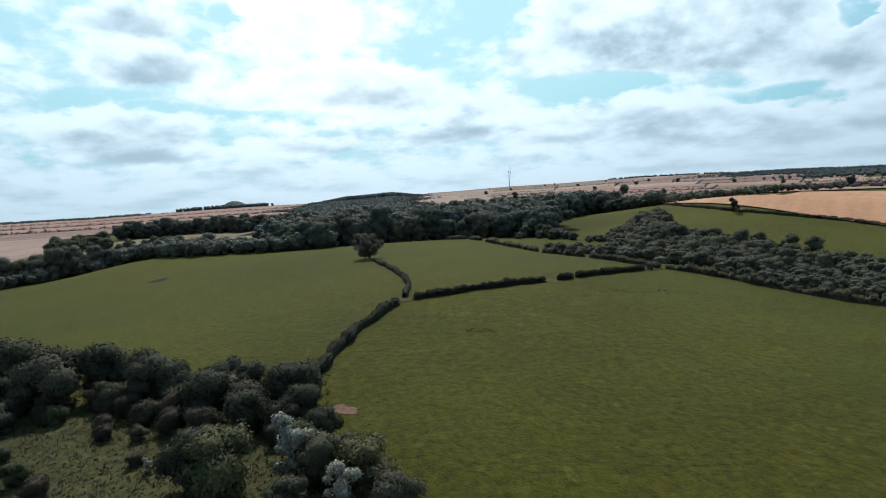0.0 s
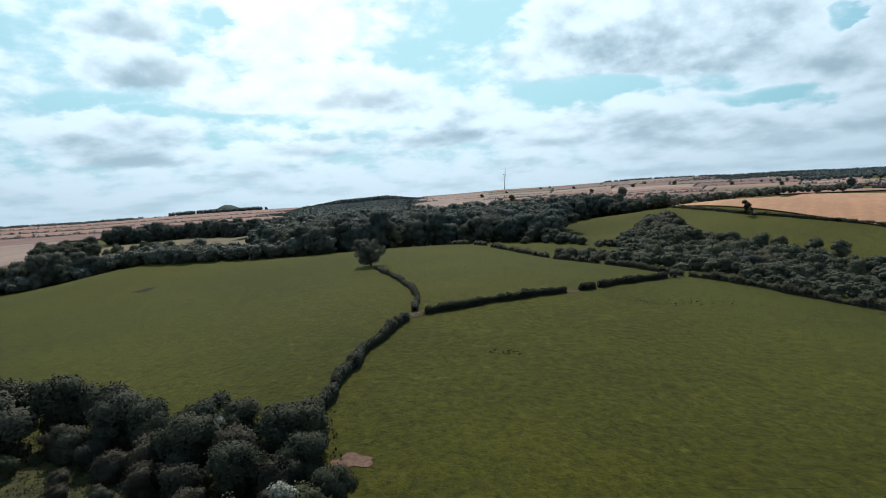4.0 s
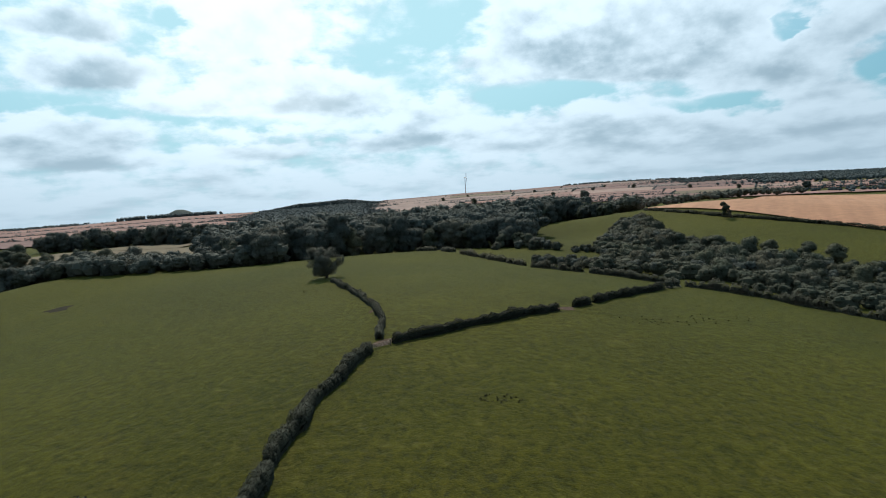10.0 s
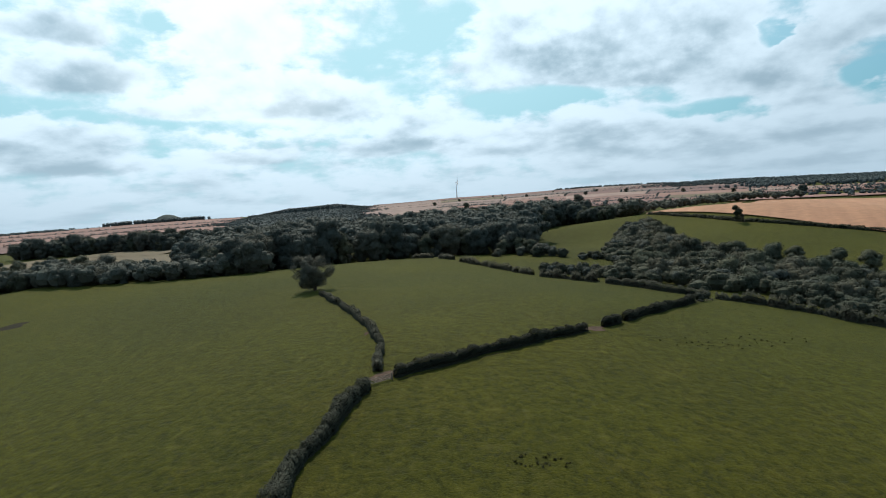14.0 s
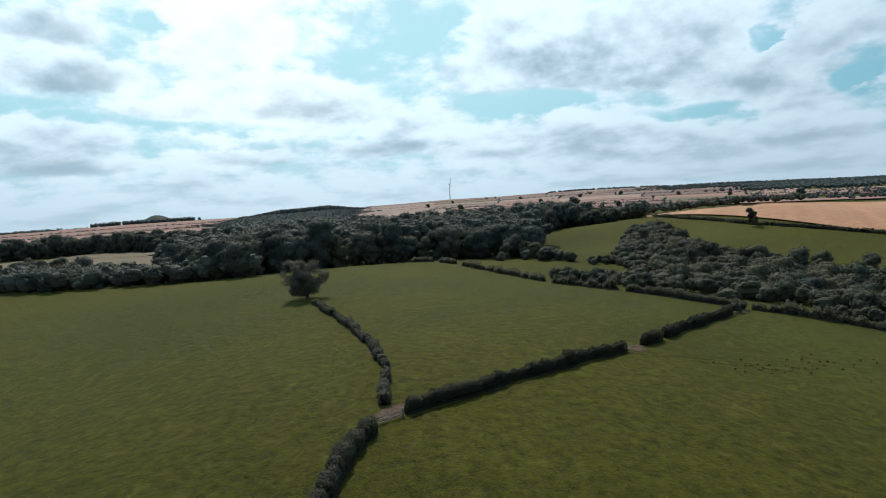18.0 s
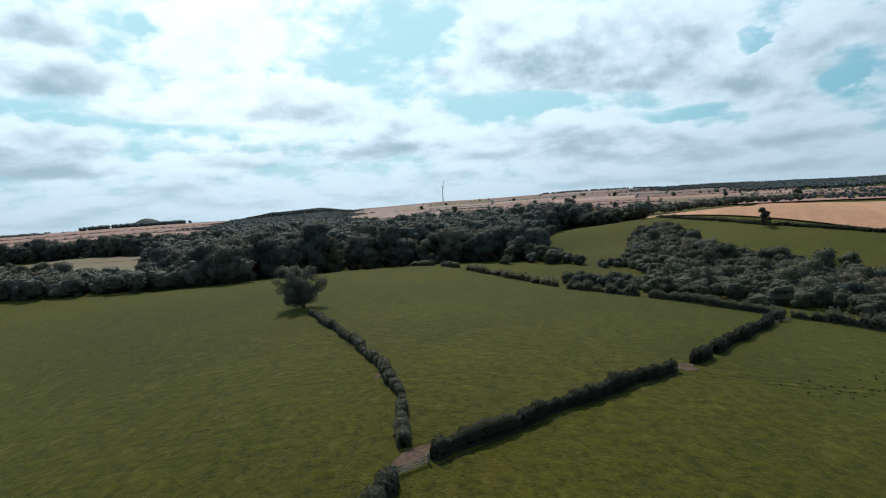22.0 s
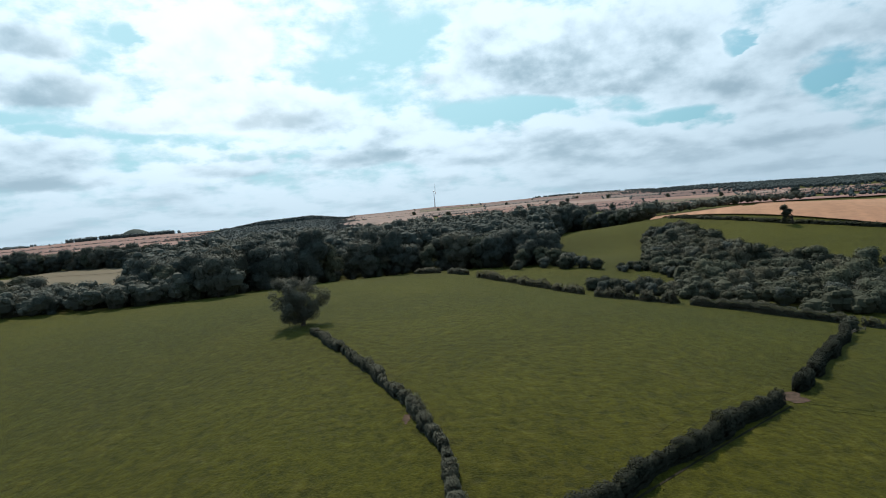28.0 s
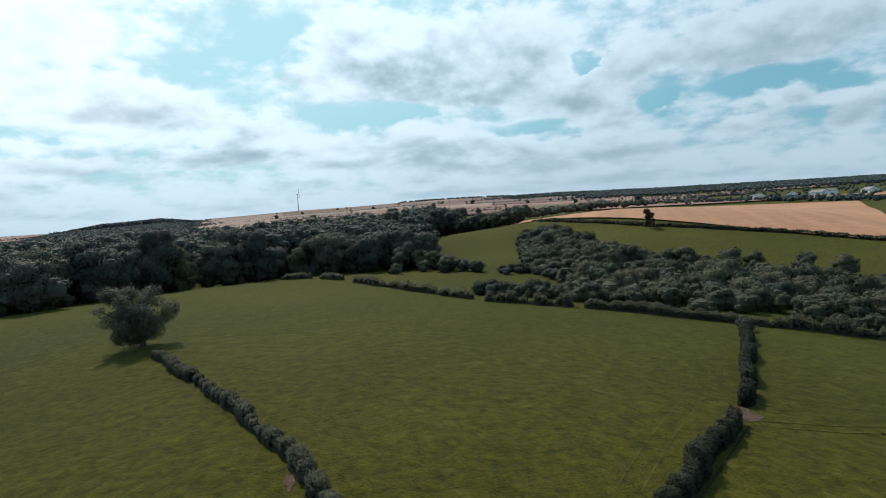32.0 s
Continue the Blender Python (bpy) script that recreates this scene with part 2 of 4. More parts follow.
def grass_material(name, base, lush, dry, dirt=0.25):
    mat, k, shader, where = material(name, 0.92, 0.06)
    stretched = k.vec("MULTIPLY", where, (1.0, 0.8, 1.0))
    large = k.noise(where, 0.022, 3.0, 0.55)
    mid = k.noise(stretched, 0.16, 5.0, 0.6)
    small = k.noise(stretched, 0.9, 5.0, 0.65)
    fine = k.noise(where, 4.5, 4.0, 0.7)
    colour = k.mix(k.span(large, 0.35, 0.65), base, lush)
    broad = k.noise(where, 0.009, 3.0, 0.6)
    colour = k.mix(1.0, colour, k.ramp(broad, (0.36, (0.80, 0.84, 0.84)), (0.62, (1.14, 1.10, 1.0))), "MULTIPLY")
    colour = k.mix(k.math("MULTIPLY", k.span(mid, 0.5, 0.75), 0.6), colour, dry)
    tone = k.ramp(small, (0.33, (0.52, 0.56, 0.55)), (0.5, (1.0, 1.0, 1.0)), (0.67, (1.34, 1.30, 1.15)))
    colour = k.mix(1.0, colour, tone, "MULTIPLY")
    tone = k.ramp(fine, (0.32, (0.45, 0.47, 0.45)), (0.5, (1.0, 1.0, 1.0)), (0.68, (1.4, 1.35, 1.2)))
    colour = k.mix(0.9, colour, tone, "MULTIPLY")
    tuft = k.span(k.noise(where, 0.42, 3.0, 0.6), 0.58, 0.72)
    colour = k.mix(k.math("MULTIPLY", tuft, dirt), colour, (0.035, 0.033, 0.016))
    # scattered dark spots: the shade of grass tufts put into the colour
    spot = k.span(k.noise(stretched, 1.1, 3.5, 0.6), 0.555, 0.63)
    spot = k.math("MULTIPLY", spot, k.span(k.noise(where, 0.05, 3.0, 0.6), 0.38, 0.58))
    colour = k.mix(k.math("MULTIPLY", spot, 0.72), colour, (0.018, 0.019, 0.006))
    yellow = k.span(k.noise(stretched, 0.55, 4.0, 0.6), 0.55, 0.72)
    colour = k.mix(k.math("MULTIPLY", yellow, 0.38), colour, (0.092, 0.082, 0.016))
    k.put(shader.inputs["Base Color"], colour)
    shader.inputs["Sheen Weight"].default_value = 0.075
    shader.inputs["Sheen Roughness"].default_value = 0.3
    shader.inputs["Sheen Tint"].default_value = (0.80, 0.95, 0.28, 1)
    height = k.math("MULTIPLY_ADD", small, 0.9, k.math("MULTIPLY", fine, 0.35))
    bump(k, shader, height, 0.9, 0.35)
    return mat


def leaf_material(name, base, pale, through=0.25, rough=0.75):
    mat, k, shader, where = material(name, rough, 0.08)
    info = k.add("ShaderNodeObjectInfo").outputs["Random"]
    island = k.add("ShaderNodeNewGeometry").outputs["Random Per Island"]
    colour = k.mix(k.math("MULTIPLY_ADD", island, 0.7, 0.15), base, pale)
    colour = k.mix(1.0, colour, k.ramp(info, (0.0, (0.74, 0.80, 0.80)), (0.5, (1.0, 1.0, 0.97)), (1.0, (1.26, 1.15, 1.02))), "MULTIPLY")
    patch = k.noise(where, 0.35, 3.0, 0.6)
    colour = k.mix(1.0, colour, k.ramp(patch, (0.3, (0.75, 0.78, 0.75)), (0.7, (1.2, 1.18, 1.15))), "MULTIPLY")
    k.put(shader.inputs["Base Color"], colour)
    shine = k.add("ShaderNodeBsdfTranslucent")
    k.put(shine.inputs[0], colour)
    both = k.add("ShaderNodeMixShader")
    both.inputs[0].default_value = through
    k.put(both.inputs[1], shader.outputs[0])
    k.put(both.inputs[2], shine.outputs[0])
    k.put(k.tree.nodes["Material Output"].inputs[0], both.outputs[0])
    return mat


def crop_material(name, base, pale, rows=0.0, turn=0.0, spread=1.0):
    mat, k, shader, where = material(name, 0.9, 0.1)
    large = k.noise(where, 0.012, 4.0, 0.6)
    small = k.noise(where, 0.25, 5.0, 0.65)
    colour = k.mix(k.span(large, 0.35, 0.68), base, pale)
    colour = k.mix(1.0, colour, k.ramp(small, (0.3, (0.85, 0.85, 0.85)), (0.7, (1.12, 1.1, 1.08))), "MULTIPLY")
    if rows:
        turned = k.add("ShaderNodeVectorRotate")
        turned.rotation_type = "Z_AXIS"
        k.put(turned.inputs["Vector"], where)
        turned.inputs["Angle"].default_value = radians(turn)
        stripes = k.noise(k.vec("MULTIPLY", turned.outputs[0], (1 / rows, 0.006, 0.0)), 1.0, 2.0, 0.5)
        colour = k.mix(1.0, colour, k.ramp(stripes, (0.35, (0.88, 0.88, 0.88)), (0.65, (1.08, 1.07, 1.05))), "MULTIPLY")
        own = k.add("ShaderNodeObjectInfo").outputs["Random"]
        colour = k.mix(spread, colour, k.ramp(own, (0.0, (0.70, 0.74, 0.76)), (0.5, (1.0, 0.98, 0.96)), (1.0, (1.22, 1.18, 1.10))), "MULTIPLY")
    k.put(shader.inputs["Base Color"], colour)
    bump(k, shader, small, 0.5, 0.3)
    return mat


def plain_material(name, base, dark, scale=6.0, rough=0.8, metal=0.0, lift=0.02):
    mat, k, shader, where = material(name, rough, 0.3 if rough < 0.9 else 0.05)
    grain = k.noise(where, scale, 5.0, 0.65)
    stain = k.noise(where, scale * 0.13, 3.0, 0.6)
    colour = k.mix(k.span(grain, 0.35, 0.68), dark, base)
    colour = k.mix(1.0, colour, k.ramp(stain, (0.3, (0.8, 0.8, 0.8)), (0.7, (1.1, 1.1, 1.1))), "MULTIPLY")
    k.put(shader.inputs["Base Color"], colour)
    shader.inputs["Metallic"].default_value = metal
    bump(k, shader, grain, 0.6, lift)
    return mat


GRASS = grass_material("pasture_grass", (0.0318, 0.0314, 0.0038), (0.0365, 0.0366, 0.0042), (0.045, 0.040, 0.0065))
GRASS_PALE = grass_material("cut_grass", (0.043, 0.043, 0.009), (0.048, 0.048, 0.010), (0.056, 0.050, 0.013))
ROUGH_GRASS = grass_material("rough_meadow", (0.036, 0.036, 0.018), (0.044, 0.043, 0.020), (0.080, 0.068, 0.042), 0.7)
LEAF = leaf_material("broad_leaf", (0.046, 0.054, 0.040), (0.086, 0.094, 0.072), 0.12)
LEAF_WOOD = leaf_material("wood_leaf", (0.046, 0.054, 0.050), (0.090, 0.098, 0.090), 0.10)
LEAF_DARK = leaf_material("dark_leaf", (0.026, 0.030, 0.021), (0.045, 0.050, 0.037), 0.05)
LEAF_ASH = leaf_material("ash_leaf", (0.030, 0.031, 0.024), (0.160, 0.160, 0.138), 0.2)
LEAF_SCRUB = leaf_material("scrub_leaf", (0.028, 0.032, 0.024), (0.060, 0.065, 0.049), 0.08)
LEAF_SILVER = leaf_material("silver_leaf", (0.045, 0.05, 0.042), (0.30, 0.31, 0.29), 0.15)
LEAF_OLIVE = leaf_material("olive_leaf", (0.042, 0.047, 0.027), (0.070, 0.075, 0.044), 0.15)
LEAF_HEDGE = leaf_material("hedge_leaf", (0.044, 0.047, 0.036), (0.090, 0.091, 0.074), 0.12)
# far leaves: the blue-grey of distance haze is put into their colour
LEAF_HAZED = leaf_material("woodland_leaf", (0.058, 0.076, 0.085), (0.068, 0.087, 0.096), 0.1)
LEAF_THORN = leaf_material("thorn_leaf", (0.015, 0.017, 0.013), (0.042, 0.045, 0.034), 0.05)
LEAF_THORN_PALE = leaf_material("dusty_thorn_leaf", (0.027, 0.030, 0.022), (0.066, 0.068, 0.053), 0.08)
LEAF_SALLOW = leaf_material("sallow_leaf", (0.034, 0.037, 0.029), (0.062, 0.065, 0.052), 0.1)
LEAF_RUST = leaf_material("rusty_leaf", (0.032, 0.029, 0.023), (0.052, 0.046, 0.037), 0.08)
BLADE = leaf_material("grass_blade", (0.046, 0.050, 0.010), (0.080, 0.080, 0.020), 0.3)
BLADE_DARK = leaf_material("dark_weed", (0.030, 0.034, 0.016), (0.055, 0.055, 0.030), 0.2)
BLADE_DRY = leaf_material("dry_blade", (0.044, 0.043, 0.022), (0.090, 0.080, 0.047), 0.2)
HEATH = crop_material("dark_heath", (0.040, 0.054, 0.052), (0.055, 0.068, 0.062), 0)
BARK = plain_material("bark", (0.11, 0.095, 0.08), (0.05, 0.042, 0.035), 5.0, 0.9, 0, 0.05)
EARTH = plain_material("bare_red_earth", (0.100, 0.064, 0.050), (0.050, 0.036, 0.026), 2.2, 0.95, 0, 0.08)
EARTH_RED = plain_material("trampled_red_earth", (0.135, 0.082, 0.064), (0.085, 0.054, 0.042), 1.6, 0.95, 0, 0.08)
EARTH_DARK = plain_material("dark_bare_soil", (0.034, 0.029, 0.019), (0.016, 0.014, 0.009), 1.2, 0.95, 0, 0.08)
TIMBER = plain_material("weathered_timber", (0.24, 0.20, 0.16), (0.12, 0.10, 0.08), 9.0, 0.85, 0, 0.01)
STRAW = crop_material("ripe_corn", (0.275, 0.148, 0.092), (0.315, 0.178, 0.112), 7.0, 35.0, 0.0)
STUBBLE = crop_material("pink_stubble", (0.150, 0.092, 0.084), (0.190, 0.120, 0.109), 9.0, -20.0)
FALLOW = crop_material("dry_grass", (0.122, 0.095, 0.066), (0.104, 0.086, 0.056), 0)
PLOUGH = crop_material("red_brown_soil", (0.17, 0.125, 0.115), (0.21, 0.155, 0.14), 12.0, 10.0)
FARGREEN = crop_material("far_green", (0.13, 0.14, 0.055), (0.16, 0.16, 0.065), 0)
WHITE = plain_material("white_paint", (0.8, 0.8, 0.8), (0.7, 0.7, 0.7), 0.6, 0.5, 0, 0.0)
ROOF = plain_material("slate_roof", (0.22, 0.21, 0.21), (0.14, 0.13, 0.13), 1.0, 0.8)

# ---- the land ----
HILLS = [
    (-25, 235, 60, 70, 8.04),
    (-10, 150, 35, 40, 2.42),
    (5, 110, 30, 30, 0.52),
    (50, 165, 40, 40, 3.43),
    (70, 225, 40, 40, 2.26),
    (40, 280, 40, 45, -0.69),
    (100, 270, 45, 35, -2.32),
    (165, 350, 60, 60, 2.19),
    (150, 430, 70, 50, 5.11),
    (110, 400, 40, 40, -7.50),
    (-100, 290, 50, 50, 3.23),
    (-150, 325, 35, 45, 6.74),
    (-240, 320, 50, 60, -3.34),
    (-200, 340, 70, 80, 0.03),
    (40, 90, 50, 40, -0.86),
    (-60, 90, 50, 50, 3.12),
    (120, 170, 60, 60, -7.59),
    (0, 330, 50, 40, 2.87),
    (-60, 420, 90, 50, -4.28),
    (230, 420, 80, 80, 11.15),
    (-20, 60, 30, 30, 1.98),
]
SKYLINE_AZ = [-95, -50, -31, -27, -23, -19, -14, -9.5, -4, 2, 7, 12, 17, 22, 27, 32, 36, 40, 45, 52, 58, 95]
SKYLINE_EL = [0.1, 0.15, 0.2, 0.3, 0.42, 0.52, 0.5, 0.52, 0.75, 0.85, 1.0, 1.0, 1.1, 1.1, 0.98, 0.88, 0.74, 0.62, 0.52, 0.36, 0.25, 0.2]


def ground(x, y):
    """Height of the land: low domes near by, rising to a far ridge."""
    x, y = np.asarray(x, float), np.asarray(y, float)
    near = -4.50 + 1.38 * x / 100 + 1.97 * y / 100
    for cx, cy, sx, sy, up in HILLS:
        near = near + up * np.exp(-0.5 * (((x - cx) / sx) ** 2 + ((y - cy) / sy) ** 2))
    r = np.hypot(x + 8, y - 60)
    el = np.interp(np.degrees(np.arctan2(x + 8, y - 60)), SKYLINE_AZ, SKYLINE_EL)
    top = 28.5 + 3000 * np.tan(np.radians(el))
    u = np.clip((r - 450) / 2550, 0, 1)
    far = 6 + (top - 6) * (0.75 * u + 0.25 * u * u) - np.clip(r - 3000, 0, 2000) * 0.03
    s = np.clip((r - 330) / 450, 0, 1)
    s = s * s * (3 - 2 * s)
    return near * (1 - s) + far * s


def gz(x, y):
    return float(ground(x, y))


def mesh_of(name, verts, faces, mats, index=None, smooth=False):
    me = bpy.data.meshes.new(name)
    me.from_pydata(verts, [], faces)
    for m in mats if isinstance(mats, (list, tuple)) else [mats]:
        me.materials.append(m)
    if index is not None:
        me.polygons.foreach_set("material_index", np.asarray(index, np.int32))
    if smooth:
        me.polygons.foreach_set("use_smooth", np.ones(len(me.polygons), bool))
    me.update()
    return me


def part(name, me, parent, label=""):
    ob = new(name, me)
    ob.parent = parent
    return tagged(ob, label)


def land_sheet():
    rings = np.concatenate([np.linspace(0, 60, 25), np.linspace(60, 480, 150)[1:], np.geomspace(480, 4700, 60)[1:]])
    spokes = 420
    ang = np.linspace(0, 2 * math.pi, spokes, endpoint=False)
    x = -8 + rings[1:, None] * np.sin(ang)
    y = 130 + rings[1:, None] * np.cos(ang)
    z = ground(x, y)
    verts = [(-8.0, 130.0, gz(-8, 130))] + list(zip(x.ravel().tolist(), y.ravel().tolist(), z.ravel().tolist()))
    faces = [(0, 1 + (i + 1) % spokes, 1 + i) for i in range(spokes)]
    for r in range(len(rings) - 2):
        a, b = 1 + r * spokes, 1 + (r + 1) * spokes
        for i in range(spokes):
            j = (i + 1) % spokes
            faces.append((a + i, a + j, b + j, b + i))
    return mesh_of("ground", verts, faces, GRASS, smooth=True)


tagged(new("ground", land_sheet()), "rolling green pasture grass with tussocks and worn patches", "ground", kind="structure")


def drape(name, corners, mat, label, category, lift=0.12, steps=(24, 24), kind="structure"):
    """A field laid on the land between four corners."""
    (ax, ay), (bx, by), (cx, cy), (dx_, dy_) = corners
    far = max(math.hypot(p[0], p[1] - 60) for p in corners)
    u, v = np.meshgrid(np.linspace(0, 1, steps[0] + 1), np.linspace(0, 1, steps[1] + 1))
    x = (ax * (1 - u) + bx * u) * (1 - v) + (dx_ * (1 - u) + cx * u) * v
    y = (ay * (1 - u) + by * u) * (1 - v) + (dy_ * (1 - u) + cy * u) * v
    z = ground(x, y) + lift + 0.0012 * np.maximum(far - 400, 0)
    w = steps[0] + 1
    faces = [(j * w + i, j * w + i + 1, (j + 1) * w + i + 1, (j + 1) * w + i) for j in range(steps[1]) for i in range(steps[0])]
    verts = list(zip(x.ravel().tolist(), y.ravel().tolist(), z.ravel().tolist()))
    return tagged(new(name, mesh_of(name, verts, faces, mat, smooth=True)), label, category, kind=kind)


# ---- leaves, trees, hedges ----
def leaf_quads(rng, centres, outward, size, droop=0.35):
    """Bent leaf sprays, two triangles each, roughly facing outward."""
    k = len(centres)
    normal = outward + rng.normal(0, 0.55, (k, 3)) + (0, 0, 0.35)
    normal /= np.linalg.norm(normal, axis=1, keepdims=True) + 1e-9
    side = np.cross(normal, rng.normal(0, 1, (k, 3)))
    side /= np.linalg.norm(side, axis=1, keepdims=True) + 1e-9
    long = np.cross(normal, side)
    s = size * rng.uniform(0.6, 1.35, (k, 1))
    a, b = centres - long * s * 0.6, centres + long * s * 0.6 - normal * s * droop
    c, d = centres + side * s * 0.42, centres - side * s * 0.42
    verts = np.stack([a, c, b, d], 1).reshape(-1, 3)
    soft = outward * 0.8 + normal * 0.6 + (0, 0, 0.15)
    soft /= np.linalg.norm(soft, axis=1, keepdims=True) + 1e-9
    return (verts, soft), k


def lobe_cores(lobes, scale=0.70, rings=5, spokes=9):
    """The closed inside of a crown: a faceted body in each lobe that stops the light."""
    verts, soft = [], []
    v, u = np.meshgrid(np.arange(rings), np.arange(spokes), indexing="ij")
    for cx, cy, cz, rx, rz in lobes:
        quad = []
        for dv, du in ((0, 0), (1, 0), (1, 1), (0, 1)):
            lat, lon = np.radians(-88 + 176 * (v + dv) / rings), 2 * math.pi * ((u + du) % spokes) / spokes
            quad.append(np.stack([np.cos(lat) * np.sin(lon), np.cos(lat) * np.cos(lon), np.sin(lat)], -1).reshape(-1, 3))
        way = sum(quad)
        verts.append((np.stack(quad, 1) * (rx * scale, rx * scale, rz * scale) + (cx, cy, cz)).reshape(-1, 3))
        soft.append(way / (np.linalg.norm(way, axis=1, keepdims=True) + 1e-9))
    return np.concatenate(verts), np.concatenate(soft)


def both_sprays(a, b):
    return (np.concatenate([a[0], b[0]]), np.concatenate([a[1], b[1]])), len(a[1]) + len(b[1])


def quads_mesh(name, sprays, k, mat):
    """Leaf sprays as one mesh, shaded by the way their part of the crown faces."""
    verts, soft = sprays
    me = bpy.data.meshes.new(name)
    me.vertices.add(4 * k)
    me.vertices.foreach_set("co", np.asarray(verts, np.float32).ravel())
    me.loops.add(4 * k)
    me.loops.foreach_set("vertex_index", np.arange(4 * k, dtype=np.int32))
    me.polygons.add(k)
    me.polygons.foreach_set("loop_start", np.arange(0, 4 * k, 4, dtype=np.int32))
    me.materials.append(mat)
    me.update(calc_edges=True)
    me.validate()
    me.polygons.foreach_set("use_smooth", np.ones(k, bool))
    me.normals_split_custom_set(np.repeat(soft, 4, axis=0).tolist())
    return me


def tube(points, radii, sides=7):
    """A tapered limb along points."""
    verts, faces = [], []
    for i, (p, r) in enumerate(zip(points, radii)):
        p = Vector(p)
        ahead = (Vector(points[min(i + 1, len(points) - 1)]) - Vector(points[max(i - 1, 0)])).normalized()
        side = ahead.orthogonal().normalized()
        other = ahead.cross(side)
        for s in range(sides):
            t = 2 * math.pi * s / sides
            verts.append(tuple(p + (side * math.cos(t) + other * math.sin(t)) * r))
    for i in range(len(points) - 1):
        for s in range(sides):
            q = (s + 1) % sides
            faces.append((i * sides + s, i * sides + q, (i + 1) * sides + q, (i + 1) * sides + s))
    faces.append(tuple(reversed(range(sides))))
    faces.append(tuple((len(points) - 1) * sides + s for s in range(sides)))
    return verts, faces


def joined(pieces):
    verts, faces = [], []
    for v, f in pieces:
        off = len(verts)
        verts += v
        faces += [tuple(i + off for i in face) for face in f]
    return verts, faces


def crown_points(rng, lobes, per, fill=0.55):
    """Leaf places and outward ways on the shells of overlapping lobes."""
    centres, ways = [], []
    for cx, cy, cz, rx, rz in lobes:
        k = int(per * rx * (rx + rz) / 2)
        w = rng.normal(0, 1, (k, 3))
        w /= np.linalg.norm(w, axis=1, keepdims=True)
        rad = rng.uniform(fill, 1.0, (k, 1)) ** 0.5 * rng.uniform(0.93, 1.07, (k, 1))
        rough = 1 + 0.10 * np.sin(w[:, :1] * 7 + cx) + 0.09 * np.sin(w[:, 1:2] * 11 + cy) + 0.08 * np.sin(w[:, 2:] * 13 + cz)
        p = w * rad * rough * (rx, rx, rz) + (cx, cy, cz)
        centres.append(p)
        ways.append(w)
    return np.concatenate(centres), np.concatenate(ways)


def make_tree(name, seed, height, spread, stem, leaf, leaf_size, per, lobes_n, label, category="tree", low=0.22, lobe=1.0, lean=0.0):
    """A tree: tapered trunk with limbs, and a crown of many leaf sprays in uneven lobes."""
    rng = np.random.default_rng(seed)
    root = tagged(new(name), label, category)
    lobes = []
    for i in range(lobes_n):
        t = rng.uniform(0, 2 * math.pi)
        hgt = low + (1 - low) * (i + 0.6) / (lobes_n + 0.4)
        width = math.sin(math.pi * min(1, max(0.08, (hgt - low * 0.6) / (1.08 - low * 0.6)))) ** 0.6
        r = spread * 0.5 * rng.uniform(0.25, 0.72 if lobe == 1.0 else 0.9) * width
        size = spread * rng.uniform(0.17, 0.29) * (0.75 + 0.35 * width) * lobe
        lobes.append((r * math.cos(t), r * math.sin(t), min(hgt * height, height - size * 0.75), size, size * rng.uniform(0.65, 0.95)))
    if lobe > 0.5:
        lobes.append((0, 0, height * (low + 0.42), spread * 0.30 * lobe, height * 0.26 * lobe))
    lobes = [(x + lean * z, y, z, r, h) for x, y, z, r, h in lobes]
    pts, ways = crown_points(rng, lobes, per)
    if lobe < 0.5:   # loose open crown
        pts = pts + rng.normal(0, 0.22, pts.shape)
    dome = (pts - (0, 0, height * (low + 0.38))) / (spread * 0.5, spread * 0.5, height * 0.42)
    ways = ways * 0.60 + dome / (np.linalg.norm(dome, axis=1, keepdims=True) + 1e-6) * 0.70
    keep = pts[:, 2] > height * low * 0.55
    pts, ways = pts[keep], ways[keep]
    verts, k = leaf_quads(rng, pts, ways, leaf_size)
    if lobe > 0.5:
        verts, k = both_sprays(verts, lobe_cores(lobes))
    part("crown", quads_mesh("crown", verts, k, leaf), root)
    pieces = [tube([(0, 0, -0.4), (0.03 * spread, 0, height * 0.2), (lean * height * 0.4, 0.02 * spread, height * 0.45), (lean * height * 0.7, 0, height * 0.72)],
                   [stem * 1.3, stem, stem * 0.7, stem * 0.25])]
    for lx, ly, lz, lr, _ in lobes[:lobes_n]:
        start = (0.02 * spread, 0, min(lz * 0.55, height * 0.42))
        pieces.append(tube([start, (lx * 0.5, ly * 0.5, (start[2] + lz) * 0.5 - lr * 0.1), (lx, ly, lz)], [stem * 0.45, stem * 0.3, stem * 0.1], 5))
    part("trunk", mesh_of("trunk", *joined(pieces), BARK, smooth=True), root)
    return root


